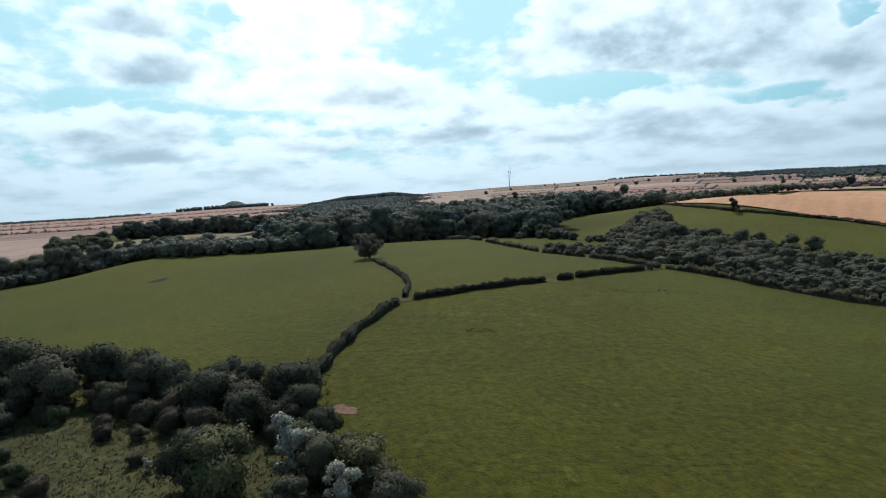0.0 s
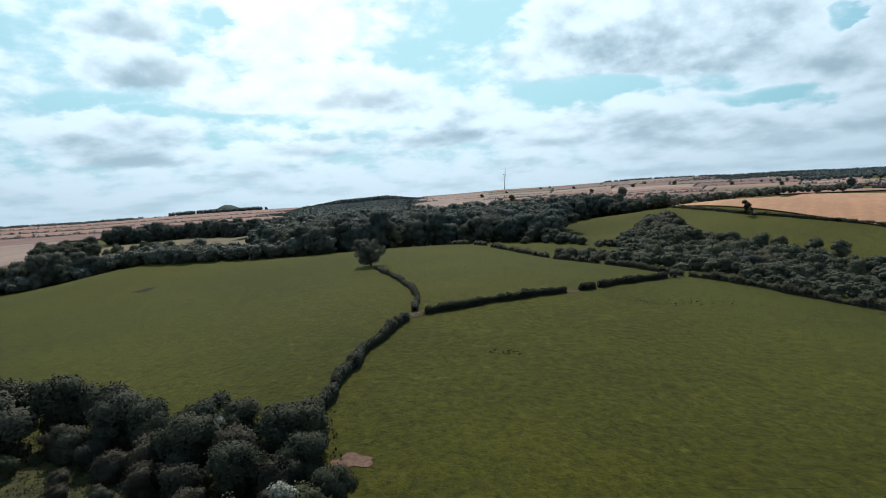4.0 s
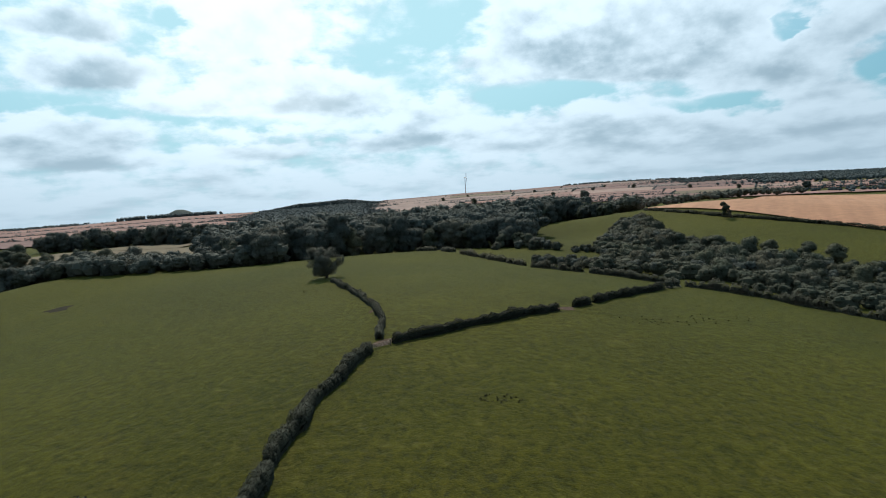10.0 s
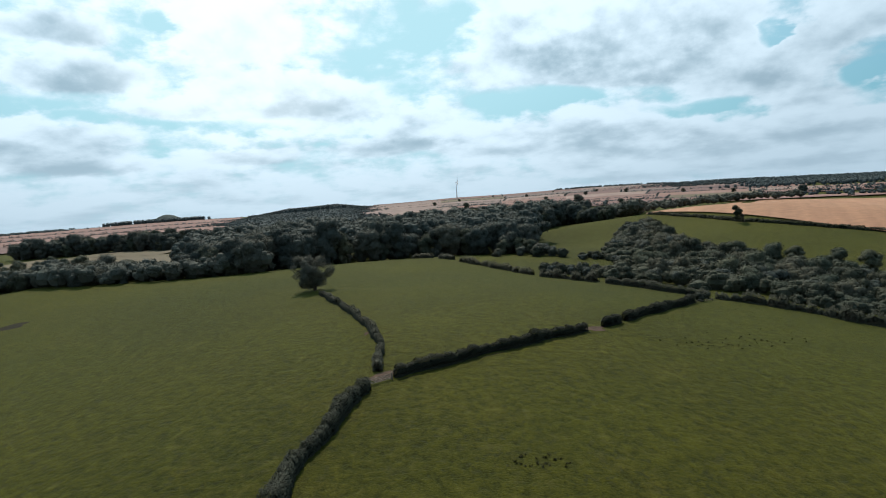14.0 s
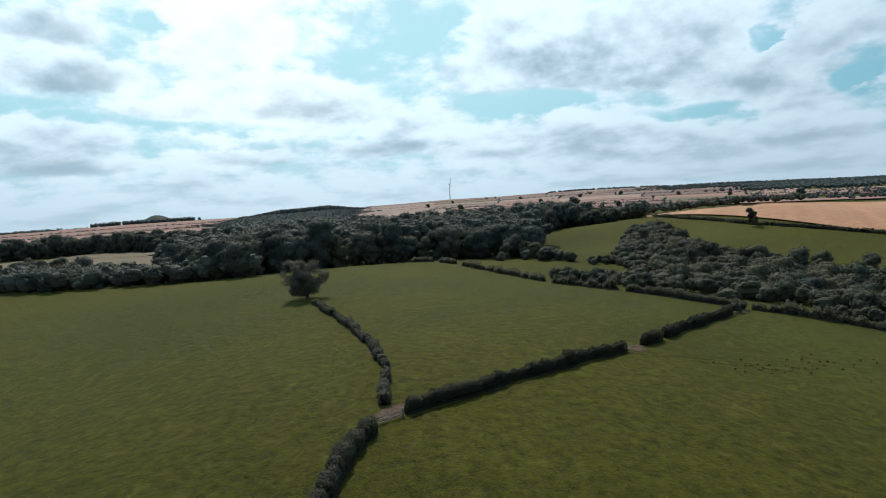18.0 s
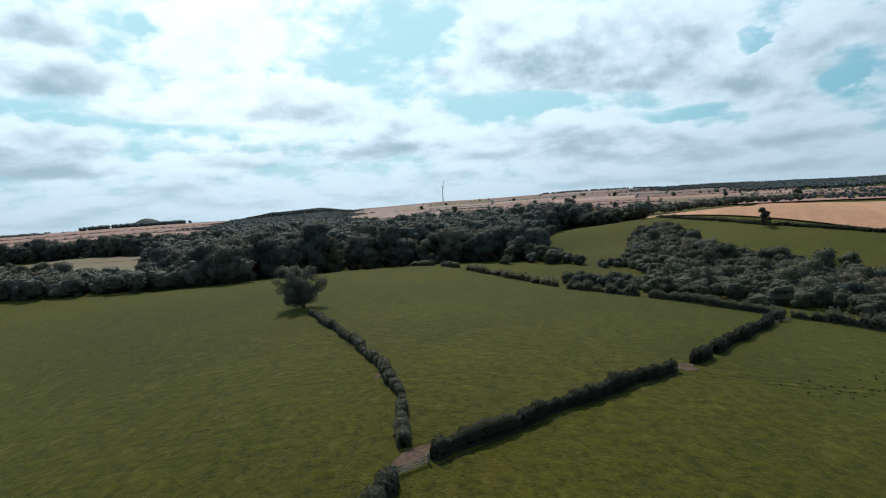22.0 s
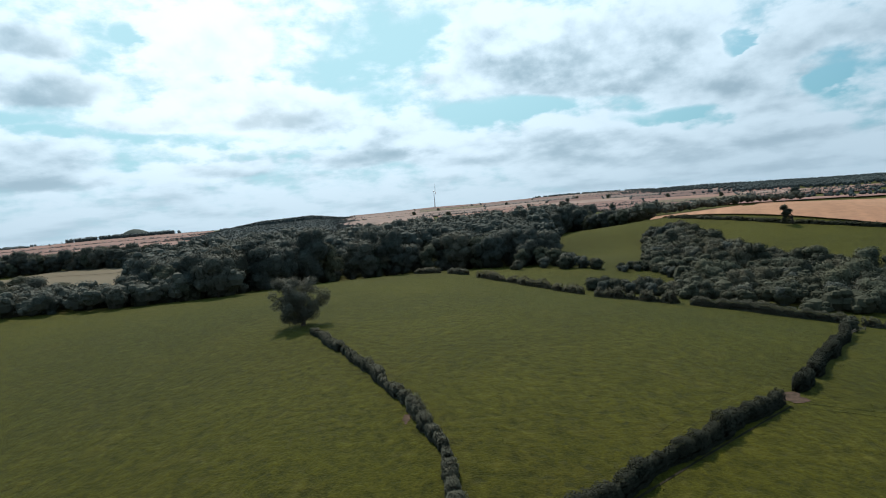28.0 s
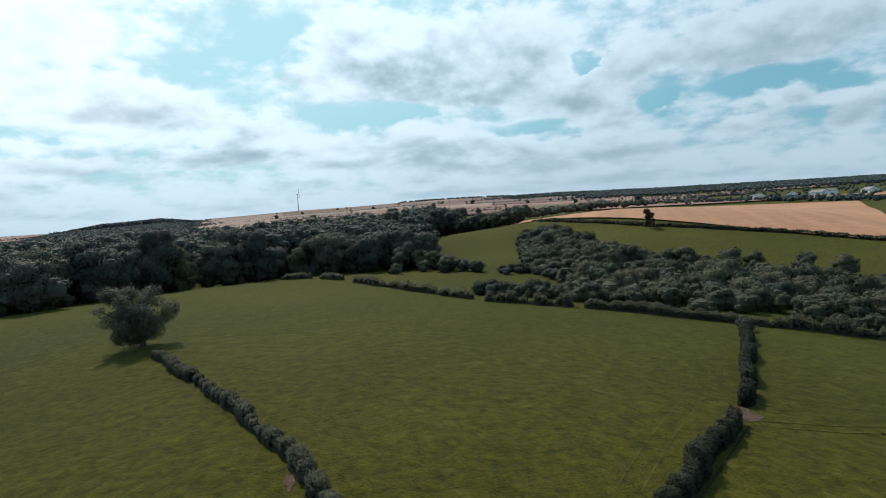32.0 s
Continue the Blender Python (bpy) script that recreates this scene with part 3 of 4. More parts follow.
def hedge_line(name, points, width, height, label, leaf=None, per=150, size=0.26, seed=1, wild=0.15, group="field hedges", notch=0.0):
    """A field hedge that follows the land: leaf sprays over an uneven body, with stems inside."""
    leaf = leaf or LEAF_HEDGE
    rng = np.random.default_rng(seed)
    root = tagged(new(name), label, "hedge", group)
    pts = np.array(points, float)
    seg = np.hypot(*np.diff(pts, axis=0).T)
    run = np.concatenate([[0], np.cumsum(seg)])
    total = run[-1]
    k = int(per * total)
    s = rng.uniform(0, total, k)
    x, y = np.interp(s, run, pts[:, 0]), np.interp(s, run, pts[:, 1])
    i = np.clip(np.searchsorted(run, s) - 1, 0, len(seg) - 1)
    tx, ty = np.diff(pts, axis=0)[i].T / seg[i]
    # the body swells and shrinks along the line
    ph = rng.uniform(0, 6, 6)
    swell = 1 + wild * (np.sin(s * 0.9 + ph[0]) * 0.5 + np.sin(s * 2.3 + ph[1]) * 0.5 + np.sin(s * 5.1 + ph[5]) * 0.35 + np.sin(s * 0.31 + ph[2]) * 0.7)
    knots = np.arange(0.0, total + 3.0, 1.1)
    lump = wild * 1.1 * rng.uniform(-1, 1, len(knots))
    swell = swell + np.interp(s, knots, lump)
    swell = np.maximum(swell - notch * (np.sin(s * 0.55 + ph[3]) > 0.93), 0.35)
    edge = np.minimum(np.minimum(s, total - s) / (0.45 * width), 1.0)
    swell = swell * np.sqrt(np.maximum(edge, 0.05)) ** 0.6
    t = rng.uniform(-0.15, math.pi + 0.15, k)
    rad = rng.uniform(0.72, 1.04, k)
    across = np.cos(t) * width * 0.5 * rad * swell
    across = np.sign(across) * np.minimum(abs(across) * 1.25, width * 0.5 * swell * rad)
    up = np.clip(np.sin(t) * 1.2, 0, 1.02) * rad * height * swell * np.where(np.sin(t) < 0.3, rng.uniform(0.3, 1, k), 1)
    drift = 0.18 * width * np.sin(s * 0.45 + ph[4])
    px, py = x - ty * (across + drift), y + tx * (across + drift)
    z = ground(px, py)
    centres = np.stack([px, py, z + np.maximum(up, 0.05)], 1)
    out = np.stack([-ty * np.cos(t), tx * np.cos(t), np.sin(t)], 1)
    verts, k = leaf_quads(rng, centres, out, size)
    if per > 30:   # dense heart of the hedge
        step = np.linspace(0, total, max(3, int(total / 0.9)))
        cx, cy = np.interp(step, run, pts[:, 0]), np.interp(step, run, pts[:, 1])
        j = np.clip(np.searchsorted(run, step) - 1, 0, len(seg) - 1)
        hx, hy = np.diff(pts, axis=0)[j].T / seg[j]
        big = 1 + wild * (np.sin(step * 0.9 + ph[0]) * 0.5 + np.sin(step * 2.3 + ph[1]) * 0.5 + np.sin(step * 0.31 + ph[2]) * 0.7)
        big = big + np.interp(step, knots, lump)
        big = np.maximum(big - notch * (np.sin(step * 0.55 + ph[3]) > 0.93), 0.35)
        big = 0.64 * big * np.sqrt(np.maximum(np.minimum(np.minimum(step, total - step) / (0.45 * width), 1.0), 0.03))
        off = 0.18 * width * np.sin(step * 0.45 + ph[4])
        ring, face = [], []
        for q in np.radians([-10, 25, 60, 90, 120, 155, 190]):
            side = math.cos(q) * width * 0.5 * big + off
            ring.append(np.stack([cx - hy * side, cy + hx * side, ground(cx - hy * side, cy + hx * side) + math.sin(q) * height * big], 1))
            face.append(np.stack([-hy * math.cos(q), hx * math.cos(q), np.full(len(step), math.sin(q))], 1))
        core, soft = [], []
        for a, b, fa, fb in zip(ring, ring[1:], face, face[1:]):
            core.append(np.stack([a[:-1], a[1:], b[1:], b[:-1]], 1).reshape(-1, 3))
            way = fa[:-1] + fb[:-1]
            soft.append(way / np.linalg.norm(way, axis=1, keepdims=True))
        verts, k = both_sprays(verts, (np.concatenate(core), np.concatenate(soft)))
    part("foliage", quads_mesh("foliage", verts, k, leaf), root)
    stems = []
    for d in np.arange(0.6, total - 0.5, 2.4):
        bx, by = float(np.interp(d, run, pts[:, 0])), float(np.interp(d, run, pts[:, 1]))
        b = gz(bx, by)
        stems.append(tube([(bx, by, b - 0.2), (bx + 0.1, by, b + height * 0.4), (bx, by + 0.15, b + height * 0.75)], [0.09, 0.07, 0.03], 5))
    tagged(part("stems", mesh_of("stems", *joined(stems), BARK, smooth=True), root), kind="stuff")
    return root


def sector(name, az0, az1, r0, r1, mat, label, lift=0.0):
    """A far field: a piece of a ring round the near pasture, laid on the land."""
    a, r = np.meshgrid(np.radians(np.linspace(az0, az1, 17)), np.linspace(r0, r1, 9))
    x, y = -8 + r * np.sin(a), 60 + r * np.cos(a)
    z = ground(x, y) + 0.5 + 0.0011 * r + lift
    faces = [(j * 17 + i, j * 17 + i + 1, (j + 1) * 17 + i + 1, (j + 1) * 17 + i) for j in range(8) for i in range(16)]
    verts = list(zip(x.ravel().tolist(), y.ravel().tolist(), z.ravel().tolist()))
    return tagged(new(name, mesh_of(name, verts, faces, mat, smooth=True)), label, "field", "far patchwork fields", "structure")


def far_hedge(az0, r0, az1, r1, seed, height=3.0, label="dark hedgerow between far stubble fields"):
    pts = [(-8 + r * math.sin(radians(a)), 60 + r * math.cos(radians(a))) for a, r in zip(np.linspace(az0, az1, 9), np.linspace(r0, r1, 9))]
    return hedge_line("hedgerow", pts, height * 0.9, height, label, LEAF_HAZED, per=9.0, size=height * 0.45, seed=seed, wild=0.45, group="far hedgerows")


def far_wood(name, az0, az1, r0, r1, count, height, label, seed, mat=None, pointed=0.0, ragged=1.2, taper=0.0):
    """Woodland too far off to tell its trees apart: many small crowns in one piece of stuff."""
    rng = np.random.default_rng(seed)
    r = np.sqrt(rng.uniform(r0 ** 2, r1 ** 2, count))
    a = rng.uniform(az0, az1, count) + rng.normal(0, ragged, count) + ragged * np.sin(r * 0.011)
    a = np.radians(a)
    r = r + 25 * np.sin(a * 61) + rng.normal(0, 20, count)
    x, y = -8 + r * np.sin(a), 60 + r * np.cos(a)
    h = height * rng.uniform(0.85, 1.12, count)
    # the wood thins down to scrub at its ends
    ends = np.minimum(np.degrees(a) - az0, az1 - np.degrees(a)) / max(taper, 0.01)
    h = h * (0.35 + 0.65 * np.clip(ends, 0.0, 1.0)) if taper else h
    z = ground(x, y)
    per = 30
    w = rng.normal(0, 1, (count, per, 3))
    w /= np.linalg.norm(w, axis=2, keepdims=True)
    up = (w[:, :, 2] * 0.5 + 0.5)
    wide = 0.42 * (1 - pointed * up)
    c = np.stack([x[:, None] + w[:, :, 0] * h[:, None] * wide, y[:, None] + w[:, :, 1] * h[:, None] * wide, z[:, None] + h[:, None] * (0.12 + 0.85 * up)], 2)
    verts, k = leaf_quads(rng, c.reshape(-1, 3), w.reshape(-1, 3), height * 0.20)
    if pointed == 0:
        verts, k = both_sprays(verts, lobe_cores(list(zip(x, y, z + h * 0.5, h * 0.40, h * 0.46)), 0.82, 3, 6))
    return tagged(new(name, quads_mesh(name, verts, k, mat or LEAF_HAZED)), label, "woodland", kind="stuff")


def joined_wood(name, poly, gap, height, spread, label, seed, mat=None, per=300, leaf=0.85):
    """The inside of a wood, where single trees cannot be told apart: lumpy crowns in one piece of stuff."""
    rng = np.random.default_rng(seed)
    xs, ys = [p[0] for p in poly], [p[1] for p in poly]
    centres, ways, lobes = [], [], []
    y = min(ys)
    while y < max(ys):
        for x in np.arange(min(xs), max(xs), gap):
            px, py = x + rng.uniform(-0.45, 0.45) * gap, y + rng.uniform(-0.45, 0.45) * gap
            if not inside(poly, px, py):
                continue
            h, base = height * rng.uniform(0.75, 1.15), gz(px, py)
            grown = rng.uniform(0.70, 1.40)
            h, dome = h * (0.55 + 0.45 * grown), spread * 0.41 * grown
            boughs = [(px, py, base + h - dome * 0.95, dome, dome * 0.92)]
            for _ in range(7):
                q, lift = rng.uniform(0, 6.28), rng.uniform(-0.3, 0.9)
                out = dome * 0.78
                size = dome * rng.uniform(0.32, 0.55)
                boughs.append((px + math.cos(q) * out * math.sqrt(1 - lift * lift * 0.9), py + math.sin(q) * out * math.sqrt(1 - lift * lift * 0.9), base + h - dome * 0.95 + out * lift, size, size * 0.85))
            for cx, cy, cz, rx, rz in boughs:
                w = rng.normal(0, 1, (max(8, int(per * rx * rx / (dome * dome) * 0.36)), 3))
                w /= np.linalg.norm(w, axis=1, keepdims=True)
                w[:, 2] = np.where(rng.random(len(w)) < 0.7, abs(w[:, 2]), w[:, 2])
                centres.append(w * (rx, rx, rz) * rng.uniform(0.82, 1.14, (len(w), 1)) + (cx, cy, cz))
                over = centres[-1] - (px, py, base + h - dome * 1.1)
                ways.append(w * 0.5 + over / (np.linalg.norm(over, axis=1, keepdims=True) + 1e-6) * 0.75)
                lobes.append((cx, cy, cz, rx, rz))
        y += gap * 0.87
    centres, ways = np.concatenate(centres), np.concatenate(ways)
    verts, k = leaf_quads(rng, centres, ways, leaf)
    verts, k = both_sprays(verts, lobe_cores(lobes, 0.80, 4, 7))
    return tagged(new(name, quads_mesh(name, verts, k, mat or LEAF)), label, "woodland", kind="stuff")


def inside(poly, x, y):
    hit = False
    for (ax, ay), (bx, by) in zip(poly, poly[1:] + poly[:1]):
        if (ay > y) != (by > y) and x < (bx - ax) * (y - ay) / (by - ay) + ax:
            hit = not hit
    return hit


def patch(name, x, y, rx, ry, turn, mat, label, category, seed, lift=0.05, ragged=0.4):
    """An uneven worn patch lying on the land."""
    rng = np.random.default_rng(seed)
    a = np.linspace(0, 2 * math.pi, 33)[:-1]
    edge = 1 + ragged * (np.sin(a * 3 + rng.uniform(0, 6)) * 0.4 + np.sin(a * 5 + rng.uniform(0, 6)) * 0.35 + rng.uniform(-0.15, 0.15, 32))
    r = np.linspace(0, 1, 7)[1:, None] * edge
    ux, uy = r * np.cos(a) * rx, r * np.sin(a) * ry
    c, s = math.cos(radians(turn)), math.sin(radians(turn))
    px, py = x + ux * c - uy * s, y + ux * s + uy * c
    z = ground(px, py) + lift
    verts = [(x, y, gz(x, y) + lift)] + list(zip(px.ravel().tolist(), py.ravel().tolist(), z.ravel().tolist()))
    faces = [(0, 1 + i, 1 + (i + 1) % 32) for i in range(32)]
    faces += [(1 + j * 32 + i, 1 + (j + 1) * 32 + i, 1 + (j + 1) * 32 + (i + 1) % 32, 1 + j * 32 + (i + 1) % 32) for j in range(5) for i in range(32)]
    return tagged(new(name, mesh_of(name, verts, faces, mat, smooth=True)), label, category, kind="structure")


def strip(name, points, width, mat, label, category, lift=0.04):
    """A narrow track lying on the land."""
    pts = [Vector((x, y, 0)) for x, y in points]
    fine = []
    for p, q in zip(pts, pts[1:]):
        steps = max(2, int((q - p).length / 1.5))
        fine += [p.lerp(q, i / steps) for i in range(steps)]
    fine.append(pts[-1])
    verts, faces = [], []
    for i, p in enumerate(fine):
        along = (fine[min(i + 1, len(fine) - 1)] - fine[max(i - 1, 0)]).normalized()
        side = Vector((-along.y, along.x, 0)) * width * (0.5 + 0.12 * math.sin(i * 1.7))
        for q in (p - side, p, p + side):
            verts.append((q.x, q.y, gz(q.x, q.y) + lift))
    for i in range(len(fine) - 1):
        for j in (0, 1):
            faces.append((3 * i + j, 3 * i + j + 1, 3 * i + j + 4, 3 * i + j + 3))
    return tagged(new(name, mesh_of(name, verts, faces, mat, smooth=True)), label, category, kind="structure")


def tussocks(name, places, blades, size, mat, label, category, seed):
    """Grass tussocks: tufts of upright blades, all in one piece of stuff."""
    rng = np.random.default_rng(seed)
    p = np.repeat(np.asarray(places, float), blades, axis=0)
    p = p + rng.normal(0, size * 0.55, p.shape)
    h = size * rng.uniform(0.5, 1.3, len(p))
    lean = rng.normal(0, 0.45, (len(p), 2)) * h[:, None]
    z = ground(p[:, 0], p[:, 1])
    t = rng.uniform(0, math.pi, len(p))
    wx, wy = np.cos(t) * h * 0.28, np.sin(t) * h * 0.28
    a = np.stack([p[:, 0] - wx, p[:, 1] - wy, z - 0.02], 1)
    b_ = np.stack([p[:, 0] + wx, p[:, 1] + wy, z - 0.02], 1)
    c = np.stack([p[:, 0] + wx * 0.5 + lean[:, 0], p[:, 1] + wy * 0.5 + lean[:, 1], z + h], 1)
    d = np.stack([p[:, 0] - wx * 0.5 + lean[:, 0], p[:, 1] - wy * 0.5 + lean[:, 1], z + h], 1)
    soft = np.stack([lean[:, 0], lean[:, 1], np.full(len(p), 0.8)], 1)
    soft /= np.linalg.norm(soft, axis=1, keepdims=True)
    return tagged(new(name, quads_mesh(name, (np.stack([a, b_, c, d], 1).reshape(-1, 3), soft), len(p), mat)), label, category, kind="stuff")

# ---- fields ----
drape("corn_field", [(167, 432), (206, 258), (520, 488), (470, 775)], STRAW, "ripe golden corn field with faint drill rows", "field", 0.25, (40, 40))
drape("corn_field_corner", [(166, 440), (170, 425), (432, 752), (262, 655)], STRAW, "narrow corner of the ripe golden corn field", "field", 0.3, (20, 20))
drape("rough_meadow", [(-95, 20), (-8, 30), (-20, 82), (-92, 98)], ROUGH_GRASS, "rough tussocky meadow with dry grasses", "meadow", 0.05, (40, 40))
patch("bare_earth_patch", -15.0, 79.6, 2.3, 1.7, 5, EARTH_RED, "trampled red earth beside the hedge end", "bare earth", 1, 0.07)
patch("bare_earth_patch", -9.3, 144.6, 2.5, 1.3, 50, EARTH, "trodden reddish earth in the gateway", "bare earth", 2, ragged=0.2)
patch("bare_earth_patch", 30.0, 166.4, 2.0, 1.6, 35, EARTH, "trodden pinkish earth in a hedge gap", "bare earth", 3)
patch("bare_earth_patch", -12.2, 169.0, 0.4, 1.3, -10, EARTH, "small bare bank at the foot of a hedge", "bare earth", 4)
patch("bare_earth_patch", -113.6, 237.0, 3.6, 4.2, 10, EARTH_DARK, "dark bare scrape in the pasture", "bare earth", 5)
strip("wheel_track", [(30.5, 164.6), (36, 162.0), (45, 159.5), (52, 158.5)], 0.28, GRASS_PALE, "faint wheel track leading from a hedge gap", "track")
strip("wheel_track", [(30.0, 163.2), (35.5, 160.5), (44.5, 157.8), (51, 156.8)], 0.28, GRASS_PALE, "faint wheel track leading from a hedge gap", "track")
strip("worn_path", [(-7.2, 142.4), (-0.7, 146.3), (6.2, 150.4), (18.2, 157.7), (28.2, 163.9)], 0.2, EARTH_DARK, "narrow worn path at the foot of a hedge", "path")

for line in ([(10.6, 157.2), (19.0, 163.6), (31.0, 172.0), (44, 184)], [(9.2, 158.2), (17.8, 164.8), (30.0, 173.4), (42, 185)], [(-2.0, 73.6), (5.6, 68.6), (13, 66.0), (25, 65.0), (36, 66.0)], [(-1.0, 76.4), (6.6, 71.4), (14, 68.8), (26, 67.6), (37, 68.6)], [(2, 81.5), (10, 77.5), (24, 74), (38, 74.5)]):
    strip("mown_line", line, 0.16, GRASS_PALE, "faint pale line of cut grass in the pasture", "track", 0.03)

# ---- hedges ----
hedge_line("hedge", [(-21.4, 88), (-21.1, 95), (-20.5, 104), (-18.4, 118), (-15.3, 128.8), (-13.3, 135), (-11.7, 140.6)], 1.6, 1.7, "dense grey-green field hedge running up to a gate", LEAF_THORN_PALE, seed=11, per=1300, size=0.115, wild=0.17)
hedge_line("hedge", [(-10.2, 146.6), (-9.6, 154), (-9.7, 161), (-10.8, 169), (-13.0, 178), (-16.6, 191.5), (-21.0, 205), (-25.6, 219)], 1.2, 1.2, "low gappy hedge of grey-green shrubs leading to a tree", seed=12, per=1100, size=0.11, wild=0.25, notch=0.3)
hedge_line("hedge", [(-7.6, 143.6), (1.0, 148.6), (11.0, 154.7), (19.8, 160.0), (27.9, 165.2)], 1.35, 1.6, "dark hawthorn hedge with a worn path at its foot", LEAF_THORN, seed=13, per=1250, size=0.115, wild=0.14)
hedge_line("hedge", [(31.9, 168.0), (37.2, 172.3)], 1.45, 1.75, "short dark block of hedge beside a field gap", LEAF_THORN, seed=14, per=1250, size=0.115)
hedge_line("hedge", [(38.3, 173.4), (47.3, 181.4), (57.4, 190.4), (67.3, 199.8)], 1.45, 1.7, "dark clipped hawthorn hedge", LEAF_THORN, seed=15, per=1100, size=0.12, wild=0.12)
hedge_line("hedge", [(4, 333), (13, 327)], 2.2, 1.8, "small straggling remnant of hedge on a crest", seed=16, per=120, size=0.35)
hedge_line("hedge", [(15, 322), (21, 312)], 2.2, 1.8, "small straggling remnant of hedge on a crest", seed=17, per=120, size=0.35)
hedge_line("hedge", [(22.5, 303), (28, 289), (35, 271.5), (40.5, 254.5)], 2.0, 1.8, "field hedge running down from a crest", seed=18, per=520, size=0.15, wild=0.35)
hedge_line("hedge", [(42, 250.5), (49, 241), (55.5, 234.5)], 2.4, 2.1, "overgrown hedge of rounded bushes", seed=19, per=520, size=0.16, wild=0.45)
hedge_line("hedge", [(57, 232.5), (64, 223.5), (70.5, 214.5), (76, 209)], 2.0, 2.0, "long clipped boundary hedge below a thicket", seed=20, per=560, size=0.15, wild=0.14)
hedge_line("hedge", [(77.5, 208), (84, 204), (92, 197), (103, 179), (118, 156), (136, 130)], 2.4, 2.2, "overgrown boundary hedge below a thicket", seed=21, per=460, size=0.17, wild=0.38)
hedge_line("hedge", [(164, 436), (165.5, 400), (172, 350), (187, 318), (199, 294), (206, 262), (214, 232)], 1.8, 1.6, "thin brown hedge along the edge of a corn field", LEAF_DARK, seed=22, per=60, size=0.5)

# ---- trees: kinds ----
OAK = make_tree("tree", 1, 12, 10, 0.32, LEAF_WOOD, 0.40, 70, 16, "dark green broadleaf tree of the wood", low=0.08, lobe=1.06)
ASH = make_tree("tree", 2, 14, 10, 0.32, LEAF_WOOD, 0.40, 70, 16, "tall dark broadleaf tree of the wood", low=0.10, lobe=1.06)
ELM = make_tree("tree", 3, 11, 8.5, 0.28, LEAF, 0.38, 75, 15, "rounded green broadleaf tree of the wood", low=0.04, lobe=1.06)
SHRUB = make_tree("bush", 4, 4.2, 5.2, 0.12, LEAF_SCRUB, 0.25, 150, 11, "rounded scrubby green thicket bush", "bush", low=0.03, lobe=1.15)
SHRUB_GREY = make_tree("bush", 5, 4.6, 5.6, 0.12, LEAF_HEDGE, 0.25, 150, 11, "rounded grey-green willow bush", "bush", low=0.03, lobe=1.15)
SHRUB_DARK = make_tree("bush", 6, 4.0, 4.6, 0.12, LEAF_WOOD, 0.25, 150, 11, "dense dark green thorn bush", "bush", low=0.03, lobe=1.15)
SHRUB_OLIVE = make_tree("bush", 7, 4.4, 5.0, 0.12, LEAF, 0.25, 150, 11, "low rounded olive-green scrub bush", "bush", low=0.03, lobe=1.15)
used = set()


def plant(kind, x, y, scale, turn, group="", label="", stretch=1.0, sink=0.15):
    m = Matrix.LocRotScale((x, y, gz(x, y) - sink), Euler((0, 0, turn)), (scale, scale, scale * stretch))
    if kind.name in used:
        ob = copy_thing(kind, m)
        ob.matrix_basis = m
    else:
        ob, _ = kind, used.add(kind.name)
        ob.matrix_basis = m
    return tagged(ob, label, group=group)


def scatter(poly, gap, kinds, size, group, seed, stretch=(0.85, 1.15)):
    rng = random.Random(seed)
    xs, ys = [p[0] for p in poly], [p[1] for p in poly]
    y, row = min(ys), 0
    while y < max(ys):
        x = min(xs) + (gap / 2 if row % 2 else 0)
        while x < max(xs):
            px, py = x + rng.uniform(-0.35, 0.35) * gap, y + rng.uniform(-0.35, 0.35) * gap
            if inside(poly, px, py):
                plant(rng.choice(kinds), px, py, rng.uniform(*size), rng.uniform(0, 6.28), group, stretch=rng.uniform(*stretch))
            x += gap
        y, row = y + gap * 0.87, row + 1


# main wood behind the crest: lower at its edge, tall within
scatter([(-62, 303), (-24, 337), (8, 343), (40, 342), (62, 350), (74, 372), (60, 372), (20, 362), (-40, 352), (-80, 330), (-85, 310)], 7.5, [OAK, ELM, OAK, ASH, SHRUB_DARK], (0.9, 1.3), "wood behind the pasture", 1, (0.95, 1.2))
joined_wood("wood_interior", [(-85, 322), (-40, 355), (20, 366), (74, 374), (90, 420), (88, 452), (60, 480), (-70, 470), (-125, 400)], 8.5, 17.5, 11.0, "dark crowns of the broadleaf wood", 5, LEAF_WOOD)
joined_wood("wood_interior", [(-125, 402), (-70, 472), (60, 482), (94, 470), (104, 486), (150, 545), (168, 610), (120, 640), (20, 620), (-100, 640), (-150, 560)], 11.0, 17.5, 13.0, "dark crowns of the broadleaf wood", 6, LEAF_WOOD, 280, 1.05)
scatter([(94, 478), (112, 480), (160, 540), (176, 600), (150, 610), (110, 520)], 8.0, [OAK, ASH, ELM], (1.0, 1.35), "wood behind the pasture", 7)
# clump at the wood's corner, stepping down to the hedge
for i, (x, y, s, kind) in enumerate([(51, 344, 0.95, OAK), (47, 338, 0.7, ELM), (56, 339, 0.75, ELM), (60, 334, 0.68, ELM), (63, 328, 1.45, SHRUB_DARK), (60, 322, 1.2, SHRUB), (66, 322, 1.2, SHRUB_DARK), (69, 316, 1.0, SHRUB), (57, 346, 0.85, ASH), (66, 334, 1.3, SHRUB_DARK), (42, 326, 0.85, SHRUB_GREY), (54, 330, 1.1, SHRUB_DARK)]):
    plant(kind, x, y, s, i * 2.1, "wood behind the pasture")
